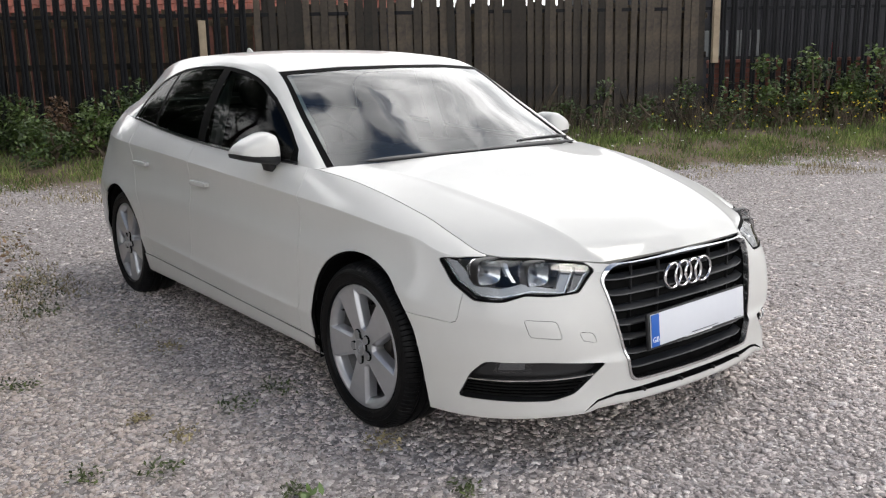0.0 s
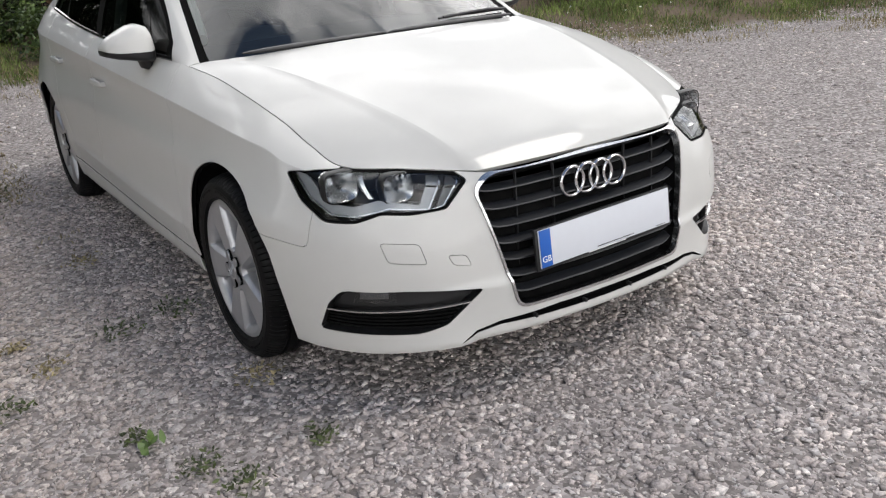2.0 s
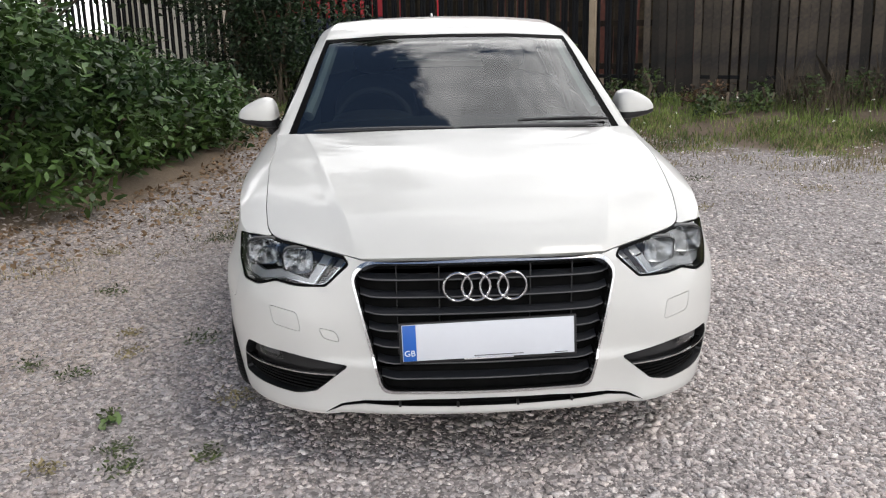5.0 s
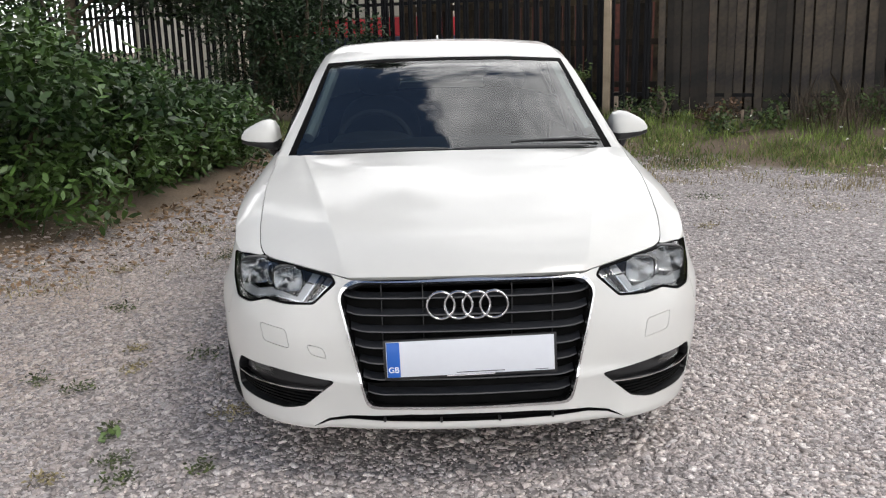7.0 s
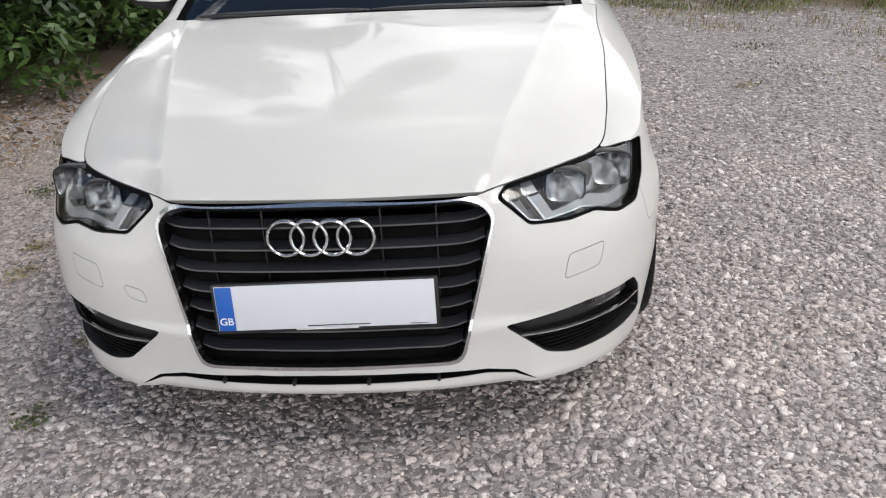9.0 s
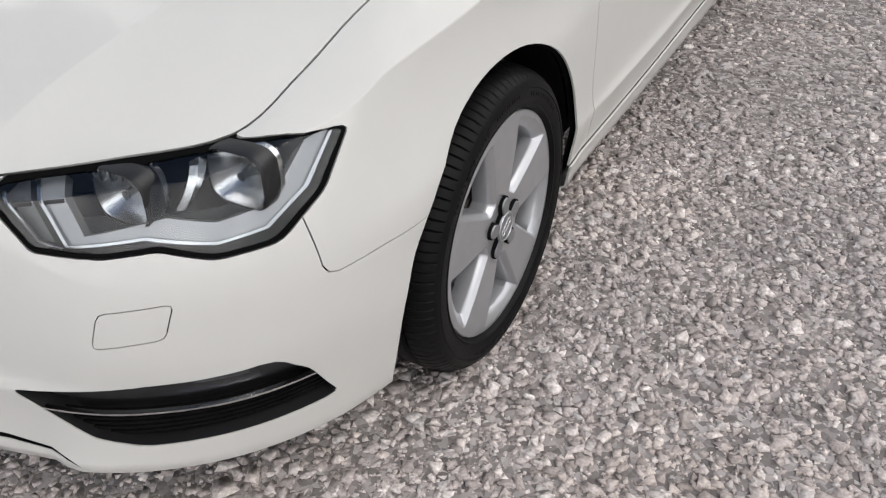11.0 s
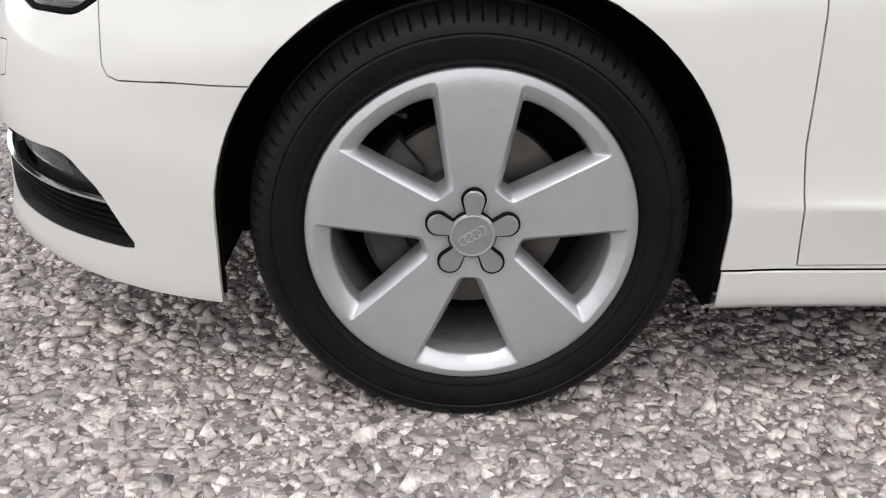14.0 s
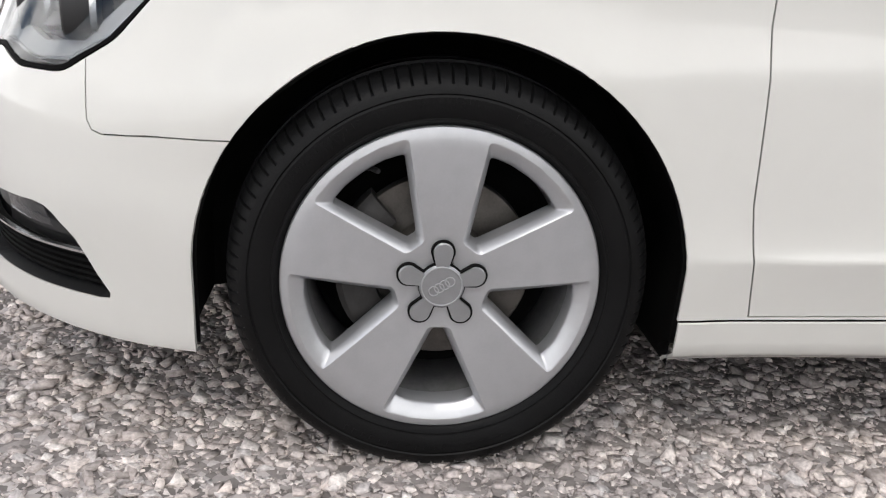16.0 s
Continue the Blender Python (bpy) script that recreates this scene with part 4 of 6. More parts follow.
    for a0, a1, r, step in ((20, 56, .2680, 2.6), (-52, -20, .2680, 2.9), (-8, 14, .2715, 2.2), (150, 205, .2680, 3.1)):
        bm = bmesh.new()
        for a in np.arange(a0, a1, step):   # worn raised marks
            add_box(bm, (.0119, 0, r), (.0012, .0055 + .002 * math.sin(a), .0075), 0, Matrix.Identity(4))
            bmesh.ops.rotate(bm, verts=bm.verts[-8:], cent=(0, 0, 0), matrix=Matrix.Rotation(radians(a), 3, "X"))
        part("sidewall_marks", bm, RUBBER, rim, smooth=False)
    rim.parent = car
    return rim


wheel = make_wheel()
wheel.matrix_basis = pose(.862, 0, .3110)
copy_thing(wheel, pose(.845, 2.636, .3130) @ Matrix.Rotation(radians(25), 4, "X"))
copy_thing(wheel, pose(-.862, 0, .3110, 0, 0, 180) @ Matrix.Rotation(radians(25), 4, "X"))
copy_thing(wheel, pose(-.845, 2.636, .3130, 0, 0, 180) @ Matrix.Rotation(radians(-23), 4, "X"))

for y0 in (0, 2.636):
    for s in (1, -1):
        bm = bmesh.new()
        n = 40
        pr = [(.600, .362), (.60, .372), (.780, .374), (.800, .368)]
        vs = [[bm.verts.new((s * (x + (.046 * min(1, 1.6 * math.sin(math.pi * k / n) + ((.80 if y0 < 1 else .0) if k > n / 2 else .30)) if x > .7 else 0)), y0 - r * math.cos(math.pi * k / n), .31 + r * math.sin(math.pi * k / n))) for x, r in pr] for k in range(n + 1)]
        lo_a = [bm.verts.new((v.co.x, v.co.y, .20)) for v in vs[0]]
        lo_b = [bm.verts.new((v.co.x, v.co.y - .003, .166 if y0 < 1 else .215)) for v in vs[-1]]
        allr = [lo_a] + vs + [lo_b]
        for a, b in zip(allr[:-1], allr[1:]):
            for q in range(len(pr) - 1):
                bm.faces.new((a[q], b[q], b[q + 1], a[q + 1]))
        cen = bm.verts.new((s * .600, y0, .31))
        for a, b in zip(allr[:-1], allr[1:]):
            bm.faces.new((a[0], b[0], cen))
        part("arch_liner", bm, LINER, car, "black plastic wheel-arch liner")
bm = bmesh.new()
add_box(bm, (0, 1.32, .235), (1.52, 1.88, .05), .01)
add_box(bm, (0, 1.30, .28), (1.14, 4.0, .10), .03)
add_box(bm, (0, 0.0, .45), (1.15, 1.2, .45), .05)
part("underbody", bm, LINER, car, "dark underbody")


# ---- the car: mirrors, handles, wipers, aerial, cabin ----
def blob(c, s, p=2.6, n=22, shape=None):
    """A rounded box (superellipsoid) about c with half-sizes s."""
    bm = bmesh.new()
    f = lambda a, e: math.copysign(abs(a) ** e, a)
    vs = []
    for i in range(n + 1):
        la = -math.pi / 2 + math.pi * i / n
        row = []
        for j in range(2 * n):
            lo = math.pi * j / n
            v = Vector((f(math.cos(la), 2 / p) * f(math.cos(lo), 2 / p), f(math.cos(la), 2 / p) * f(math.sin(lo), 2 / p), f(math.sin(la), 2 / p)))
            if shape:
                v = shape(v)
            row.append(bm.verts.new((c[0] + v.x * s[0], c[1] + v.y * s[1], c[2] + v.z * s[2])))
        vs.append(row)
    for i in range(n):
        for j in range(2 * n):
            bm.faces.new((vs[i][j], vs[i][(j + 1) % (2 * n)], vs[i + 1][(j + 1) % (2 * n)], vs[i + 1][j]))
    bmesh.ops.remove_doubles(bm, verts=bm.verts, dist=1e-5)
    return bm


for s in (1, -1):
    xs_m = [.797, .802, .815, .84, .87, .90, .93, .952, .964, .969]
    zt = np.interp(xs_m, [.797, .80, .815, .84, .87, .92, .952, .964, .969], [.996, 1.034, 1.060, 1.070, 1.066, 1.044, 1.022, 1.004, .992])
    yf = np.interp(xs_m, [.797, .815, .87, .93, .964, .969], [.690, .664, .655, .672, .700, .728])
    zb = np.interp(xs_m, [.797, .82, .93, .969], [.974, .970, .977, .984])

    def shell(z_edge, z_far, power):
        bm = bmesh.new()
        rings = []
        for x, e, f, y0 in zip(xs_m, z_edge, z_far, yf):
            yc, hy = (y0 + .832) / 2, (.832 - y0) / 2
            rings.append([bm.verts.new((s * x - (.028 if s > 0 else 0), yc - hy * math.copysign(abs(math.cos(t)) ** .55, math.cos(t)), e + (f - e) * math.sin(t) ** power)) for t in np.linspace(0, math.pi, 15)])
        for p, q in zip(rings[:-1], rings[1:]):
            for k in range(14):
                bm.faces.new((p[k], q[k], q[k + 1], p[k + 1]))
        for r in (rings[0], rings[-1]):
            bm.faces.new(r)
        return bm

    mir = part("door_mirror", shell(zb, zt, .52), PAINT, car, "white door mirror with black base", angle=60)
    part("mirror_base", shell(zb - .002, zb - np.interp(xs_m, [.797, .85, .969], [.044, .036, .020]), .5), BLACK, mir, "black lower mirror shell", angle=60)
    part("mirror_glass", blob((s * .872 - (.028 if s > 0 else 0), .833, 1.012), (.054, .004, .028), 3), CHROME, mir, "mirror glass")
    bm = bmesh.new()
    rings = []
    for t in range(7):
        w = t / 6
        c = Vector((s * (.832 - .018 * w), .752 + .006 * w, .970 - .072 * w))
        rings.append([bm.verts.new(c + Vector((s * (.034 - .006 * w) * math.cos(a), (.046 - .010 * w) * math.sin(a), .008 * math.cos(a)))) for a in np.linspace(0, 2 * math.pi, 14, endpoint=False)])
    for a, b in zip(rings[:-1], rings[1:]):
        for k in range(14):
            bm.faces.new((a[k], a[(k + 1) % 14], b[(k + 1) % 14], b[k]))
    part("mirror_arm", bm, BLACK, mir)
    for y, z in ((1.425, .788), (2.215, .826)):
        p = skirt.at(0, y, z)
        bm = blob((s * (p.x + .020), y, z), (.0085, .098, .0135), 3.2, 12)
        for e in (-.082, .082):
            add_box(bm, (s * (p.x + .008), y + e, z), (.024, .026, .020), .004)
        h = part("door_handle", bm, PAINT, car, "white pull door handle")
        bm = blob((s * (p.x - .002), y - .01, z - .002), (.0045, .060, .022), 2.4, 12)
        part("handle_cup", bm, PAINT, h)
    # bright strip under the side windows
    bm = bmesh.new()
    pts = []
    for y in np.linspace(.58, 2.50, 40):
        i = np.argmin(np.abs(SK[:, -1, 1] - y) + 10 * (SK[:, -1, 0] < .6))
        q = np.array([np.interp(y, SK[20:-8, -1, 1], SK[20:-8, -1, c]) for c in (0, 2)])
        pts.append((q[0], y, q[1]))
    sec = [(.004, .000), (.007, .006), (.004, .015), (-.004, .016)]
    rg = [[bm.verts.new((s * (x + a), y, z + b)) for a, b in sec] for x, y, z in pts]
    for a, b in zip(rg[:-1], rg[1:]):
        for k in range(3):
            bm.faces.new((a[k], b[k], b[k + 1], a[k + 1]))
    part("window_strip", bm, GLOSS, car, "black sill strip under the windows")
    bm = blob((s * .30, .335, .957), (.30, .022, .010), 2.4, 12)
    part("cowl", bm, BLACK, car, "black plastic scuttle panel")


def rod(name, pts, r, material, parent, label=""):
    bm = bmesh.new()
    prev = None
    for i, p in enumerate(pts):
        p = Vector(p)
        d = (Vector(pts[min(i + 1, len(pts) - 1)]) - Vector(pts[max(i - 1, 0)])).normalized()
        u = d.orthogonal().normalized()
        v = d.cross(u)
        ring = [bm.verts.new(p + r * (u * math.cos(a) + v * math.sin(a))) for a in np.linspace(0, 2 * math.pi, 8, endpoint=False)]
        if prev:
            for k in range(8):
                bm.faces.new((prev[k], prev[(k + 1) % 8], ring[(k + 1) % 8], ring[k]))
        else:
            bm.faces.new(ring[::-1])
        prev = ring
    bm.faces.new(prev)
    return part(name, bm, material, parent, label)


def on_screen(x, z, lift):
    p = house.at(1, abs(x), z)
    n = house.normal(p)
    return Vector((x, p.y, p.z)) + Vector((math.copysign(n.x, x), n.y, n.z)) * lift


wip = rod("wiper_arm", [on_screen(.66, .950, .020), on_screen(.55, .957, .026), on_screen(.42, .963, .020), on_screen(.28, .966, .014)], .006, BLACK, car, "black wiper arm")
rod("wiper_blade", [on_screen(x, .958 + .012 * (1 - abs(x - .33) / .33), .009) for x in np.linspace(.26, .66, 10)], .005, BLACK, wip)

bm = bmesh.new()
fin = [(2.50, 1.400), (2.535, 1.425), (2.575, 1.447), (2.60, 1.450), (2.607, 1.437), (2.61, 1.395)]
a = [bm.verts.new((.0, y, z)) for y, z in fin]
for sgn in (1, -1):
    b = [bm.verts.new((sgn * (.018 if z < 1.42 else .005), y, z - .002)) for y, z in fin]
    for k in range(len(fin) - 1):
        bm.faces.new((a[k], a[k + 1], b[k + 1], b[k]))
    bm.faces.new(b)
part("roof_aerial", bm, PAINT, car, "white shark-fin roof aerial")

# cabin
bm = blob((0, .66, .86), (.72, .30, .105), 3.5, 18)
dash = part("dashboard", bm, CABIN, car, "dark grey dashboard")
bm = blob((-.36, .80, .945), (.19, .16, .05), 2.5, 14)
part("instrument_hood", bm, CABIN, dash)
bm = bmesh.new()
R, r, n, m = .182, .015, 48, 10
vs = [[bm.verts.new(((R + r * math.cos(2 * math.pi * b / m)) * math.cos(2 * math.pi * a / n), (R + r * math.cos(2 * math.pi * b / m)) * math.sin(2 * math.pi * a / n), r * math.sin(2 * math.pi * b / m))) for b in range(m)] for a in range(n)]
for a in range(n):
    for b in range(m):
        bm.faces.new((vs[a][b], vs[(a + 1) % n][b], vs[(a + 1) % n][(b + 1) % m], vs[a][(b + 1) % m]))
add_box(bm, (0, 0, -.012), (.36, .035, .014), .005)
add_box(bm, (0, -.09, -.012), (.04, .18, .014), .005)
bm.transform(pose(-.36, .98, .905, 64, 0, 0))
part("steering_wheel", bm, CABIN, car, "black steering wheel")


def seat(x, y):
    base = part("seat", blob((x, y, .52), (.24, .26, .085), 3.2, 14), SEATM, car, "dark cloth car seat")
    bm = blob((0, 0, .30), (.235, .065, .31), 3.0, 14)
    bm.transform(pose(x, y + .22, .53, -17, 0, 0))
    part("seat_back", bm, SEATM, base)
    bm = blob((0, 0, .70), (.125, .05, .085), 2.6, 12)
    bm.transform(pose(x, y + .22, .53, -17, 0, 0))
    part("headrest", bm, SEATM, base)


seat(-.36, 1.30), seat(.36, 1.30)
bm = blob((0, 2.15, .53), (.62, .27, .09), 3.4, 16)
bench = part("rear_bench", bm, SEATM, car, "dark cloth rear bench")
bm = blob((0, 0, .32), (.62, .07, .32), 3.2, 16)
bm.transform(pose(0, 2.40, .50, -22, 0, 0))
part("bench_back", bm, SEATM, bench)
bm = bmesh.new()
add_box(bm, (0, 1.42, .36), (1.46, 1.80, .03), .01)
add_box(bm, (0, 2.95, .85), (1.25, .60, .03), .01)
for s in (1, -1):
    add_box(bm, (s * .755, 1.52, .63), (.03, 1.90, .50), .01)
part("cabin_floor", bm, CABIN, car, "dark cabin floor and side trim")
for s in (1, -1):
    bm = bmesh.new()
    rg = []
    for w in np.linspace(0, 1, 8):
        c = Vector((s * (.745 - .13 * w), 1.56 + .02 * w, .90 + .42 * w))
        rg.append([bm.verts.new(c + Vector((s * a, b, 0))) for a, b in ((-.01, -.05), (-.035, -.04), (-.035, .05), (-.01, .06))])
    for a, b in zip(rg[:-1], rg[1:]):
        for k in range(3):
            bm.faces.new((a[k], a[k + 1], b[k + 1], b[k]))
    part("door_pillar_trim", bm, PALECAB, car)
    rod("pillar_trim", [house.at(1, x, z) and (s * (x - .030), house.at(1, x, z).y + .075, z) for x, z in ((.672, .99), (.645, 1.06), (.62, 1.14), (.595, 1.22), (.573, 1.29))], .026, PALECAB, car, "pale pillar trim")
bm = blob((0, 1.02, 1.245), (.115, .018, .036), 3)
part("rear_view_mirror", bm, BLACK, car, "black rear-view mirror")
bm = add_box(bmesh.new(), (0, .985, 1.275), (.06, .06, .05), .012)
part("sensor_housing", bm, BLACK, car)


# ---- the ground ----
FENCE_P, FENCE_D, FENCE_N = Vector((2.6, 9.45, 0)), Vector((.866, -.5, 0)), Vector((-.5, -.866, 0))


def at_fence(s, n, z=0.0):
    return FENCE_P + FENCE_D * s + FENCE_N * n + Vector((0, 0, z))


def fence_sn(x, y):
    dx, dy = x - FENCE_P.x, y - FENCE_P.y
    return dx * FENCE_D.x + dy * FENCE_D.y, dx * FENCE_N.x + dy * FENCE_N.y


def hedge_depth(x, y):
    """How far a place lies inside the hedge's foot, in metres."""
    return np.interp(y, [-6, -2, 1, 2.2, 3.0, 4.0, 5.3, 7.4, 9.0, 12], [-7.6, -6.1, -3.9, -2.95, -2.5, -2.1, -1.85, -1.8, -1.85, -1.95]) - x


def ground_z(x, y):
    s, n = fence_sn(x, y)
    w = np.clip((3.1 - n) / 2.8, 0, 1)
    h = np.clip((hedge_depth(x, y) + .5) / 2.0, 0, 1)
    bank = .30 * w * w * (3 - 2 * w)
    und = .010 * np.sin(1.7 * x + .6) * np.sin(1.3 * y + 1.1) + .006 * np.sin(4.1 * x) * np.sin(3.3 * y + .4)
    und = und * np.clip((np.hypot(x, y - 1.3) - 1.2) / 1.5, 0.12, 1)
    return np.maximum(bank, .18 * h) + und


def ground_material():
    m = bpy.data.materials.new("gravel_and_soil")
    m.use_nodes = True
    n, l = m.node_tree.nodes, m.node_tree.links
    b = n["Principled BSDF"]
    b.inputs["Roughness"].default_value = 0.95
    b.inputs["Specular IOR Level"].default_value = 0.2
    tc = n.new("ShaderNodeTexCoord")
    vo = n.new("ShaderNodeTexVoronoi")
    vo.inputs["Scale"].default_value = 62
    v2 = n.new("ShaderNodeTexVoronoi")
    v2.inputs["Scale"].default_value = 95
    big = n.new("ShaderNodeTexNoise")
    big.inputs["Scale"].default_value, big.inputs["Detail"].default_value = 1.3, 7
    for q in (vo, v2, big):
        l.new(tc.outputs["Object"], q.inputs["Vector"])
    sep = n.new("ShaderNodeSeparateColor")
    l.new(vo.outputs["Color"], sep.inputs[0])
    r1 = n.new("ShaderNodeValToRGB")
    e = r1.color_ramp.elements
    e[0].color, e[1].color = (.14, .126, .119, 1), (.46, .424, .41, 1)
    e.new(.5).color = (.25, .226, .216, 1)
    l.new(sep.outputs[0], r1.inputs[0])
    soil = n.new("ShaderNodeValToRGB")
    soil.color_ramp.elements[0].color, soil.color_ramp.elements[1].color = (.075, .056, .040, 1), (.22, .172, .125, 1)
    fine = n.new("ShaderNodeTexNoise")
    fine.inputs["Scale"].default_value, fine.inputs["Detail"].default_value = 38, 5
    l.new(tc.outputs["Object"], fine.inputs["Vector"])
    l.new(fine.outputs[0], soil.inputs[0])
    at = n.new("ShaderNodeAttribute")
    at.attribute_name = "soil"
    sm = n.new("ShaderNodeMath")
    sm.operation = "MULTIPLY_ADD"
    sm.inputs[1].default_value = 1.5
    l.new(big.outputs[0], sm.inputs[0])
    sb = n.new("ShaderNodeMath")
    sb.operation = "SUBTRACT"
    sb.inputs[1].default_value = 0.95
    l.new(at.outputs["Fac"], sm.inputs[2])
    l.new(sm.outputs[0], sb.inputs[0])
    rp = n.new("ShaderNodeValToRGB")
    rp.color_ramp.elements[0].position, rp.color_ramp.elements[1].position = .12, .48
    l.new(sb.outputs[0], rp.inputs[0])
    mx = n.new("ShaderNodeMixRGB")
    l.new(rp.outputs[0], mx.inputs[0])
    l.new(r1.outputs[0], mx.inputs[1])
    l.new(soil.outputs[0], mx.inputs[2])
    l.new(mx.outputs[0], b.inputs["Base Color"])
    ad = n.new("ShaderNodeMath")
    ad.operation = "MULTIPLY_ADD"
    ad.inputs[1].default_value = .4
    l.new(v2.outputs["Distance"], ad.inputs[0])
    l.new(vo.outputs["Distance"], ad.inputs[2])
    bu = n.new("ShaderNodeBump")
    bu.invert = True
    bu.inputs["Strength"].default_value, bu.inputs["Distance"].default_value = .5, .006
    l.new(ad.outputs[0], bu.inputs["Height"])
    l.new(bu.outputs[0], b.inputs["Normal"])
    return m


def axis_lines(a, b, step, far):
    core = np.arange(a, b + step / 2, step)
    grow = np.array([1, 3, 7, 15, 40, 100, 260, far])
    return np.concatenate([a - grow[::-1], core, b + grow])


gx, gy = axis_lines(-12, 15, .16, 600), axis_lines(-7, 15, .16, 600)
XX, YY = np.meshgrid(gx, gy, indexing="ij")
ZZ = ground_z(XX, YY) * np.clip(1 - (np.hypot(XX, YY - 3) - 30) / 30, 0, 1)
me = bpy.data.meshes.new("ground")
me.from_pydata(np.stack([XX, YY, ZZ], -1).reshape(-1, 3).tolist(), [], [f[::-1] for f in grid_faces(len(gx), len(gy))])
_s, _n = fence_sn(XX, YY)
soil_w = np.clip((3.3 - _n) / 1.3, 0, 1)
soil_w = np.maximum(soil_w, np.clip((hedge_depth(XX, YY) + .30) / .8, 0, 1))
soil_w = np.maximum(soil_w, .34 * np.clip((-XX - .2) / 1.5, 0, 1) * np.clip((YY - 1.2) / 2, 0, 1))
at_ = me.attributes.new("soil", "FLOAT", "POINT")
at_.data.foreach_set("value", soil_w.reshape(-1).astype(np.float32))
me.update()
ground = link("ground", me, ground_material())
tagged(ground, "grey crushed-stone yard with grass verge", "ground", kind="structure")


# ---- gravel ----
BLOCK = ([(-1, -1, -1), (1, -1, -1), (1, 1, -1), (-1, 1, -1), (-1, -1, 1), (1, -1, 1), (1, 1, 1), (-1, 1, 1)],
         [(0, 3, 2, 1), (4, 5, 6, 7), (0, 1, 5, 4), (1, 2, 6, 5), (2, 3, 7, 6), (3, 0, 4, 7)])
WEDGE = ([(-1.1, -.9, -1), (1.2, -.8, -1), (-.1, 1.2, -1), (-.8, -.7, 1), (.7, -.5, .8), (-.2, .9, 1.1)],
         [(0, 2, 1), (3, 4, 5), (0, 1, 4, 3), (1, 2, 5, 4), (2, 0, 3, 5)])


def stones(name, xs, ys, sizes, material, seed, label):
    """Loose angular stones: knocked-about blocks and wedges, turned and tipped at random."""
    rng = np.random.default_rng(seed)
    pick = rng.uniform(0, 1, len(xs)) < .45
    co, vi, starts, nv, nl = [], [], [], 0, 0
    for (shape, faces), use in ((BLOCK, pick), (WEDGE, ~pick)):
        px, py, sz = xs[use], ys[use], sizes[use]
        n, k = len(px), len(shape)
        v = np.array(shape, float)[None] * (1 + rng.uniform(-.42, .25, (n, k, 3)))
        v *= (sz[:, None] * np.stack([rng.uniform(.95, 1.25, n), rng.uniform(.45, .95, n), rng.uniform(.17, .52, n)], -1))[:, None] * .5
        a, t, p = rng.uniform(0, 6.283, n), rng.normal(0, .34, n), rng.uniform(0, 6.283, n)
        ca, sa, ct, st, cp, sp = np.cos(a), np.sin(a), np.cos(t), np.sin(t), np.cos(p), np.sin(p)
        z0, o = np.zeros(n), np.ones(n)
        R1 = np.stack([np.stack([ca, -sa, z0], -1), np.stack([sa, ca, z0], -1), np.stack([z0, z0, o], -1)], 1)
        R2 = np.stack([np.stack([o, z0, z0], -1), np.stack([z0, ct, -st], -1), np.stack([z0, st, ct], -1)], 1)
        R3 = np.stack([np.stack([cp, -sp, z0], -1), np.stack([sp, cp, z0], -1), np.stack([z0, z0, o], -1)], 1)
        v = np.einsum("nij,nkj->nki", R3 @ R2 @ R1, v)
        v[..., 0] += px[:, None]
        v[..., 1] += py[:, None]
        v[..., 2] += (ground_z(px, py) + sz * rng.uniform(-.10, .12, n))[:, None]
        flat = np.array([i for f in faces for i in f])
        first = np.cumsum([0] + [len(f) for f in faces])[:-1]
        co.append(v.reshape(-1, 3))
        vi.append((flat[None] + (np.arange(n) * k)[:, None] + nv).reshape(-1))
        starts.append((first[None] + (np.arange(n) * len(flat))[:, None] + nl).reshape(-1))
        nv, nl = nv + n * k, nl + n * len(flat)
    starts = np.concatenate(starts)
    mm = bpy.data.meshes.new(name)
    mm.vertices.add(nv)
    mm.vertices.foreach_set("co", np.concatenate(co).reshape(-1).astype(np.float32))
    mm.loops.add(nl)
    mm.loops.foreach_set("vertex_index", np.concatenate(vi).astype(np.int32))
    mm.polygons.add(len(starts))
    mm.polygons.foreach_set("loop_start", starts.astype(np.int32))
    mm.update(calc_edges=True)
    ob = link(name, mm, material, smooth=False)
    return tagged(ob, label, "gravel", kind="stuff")


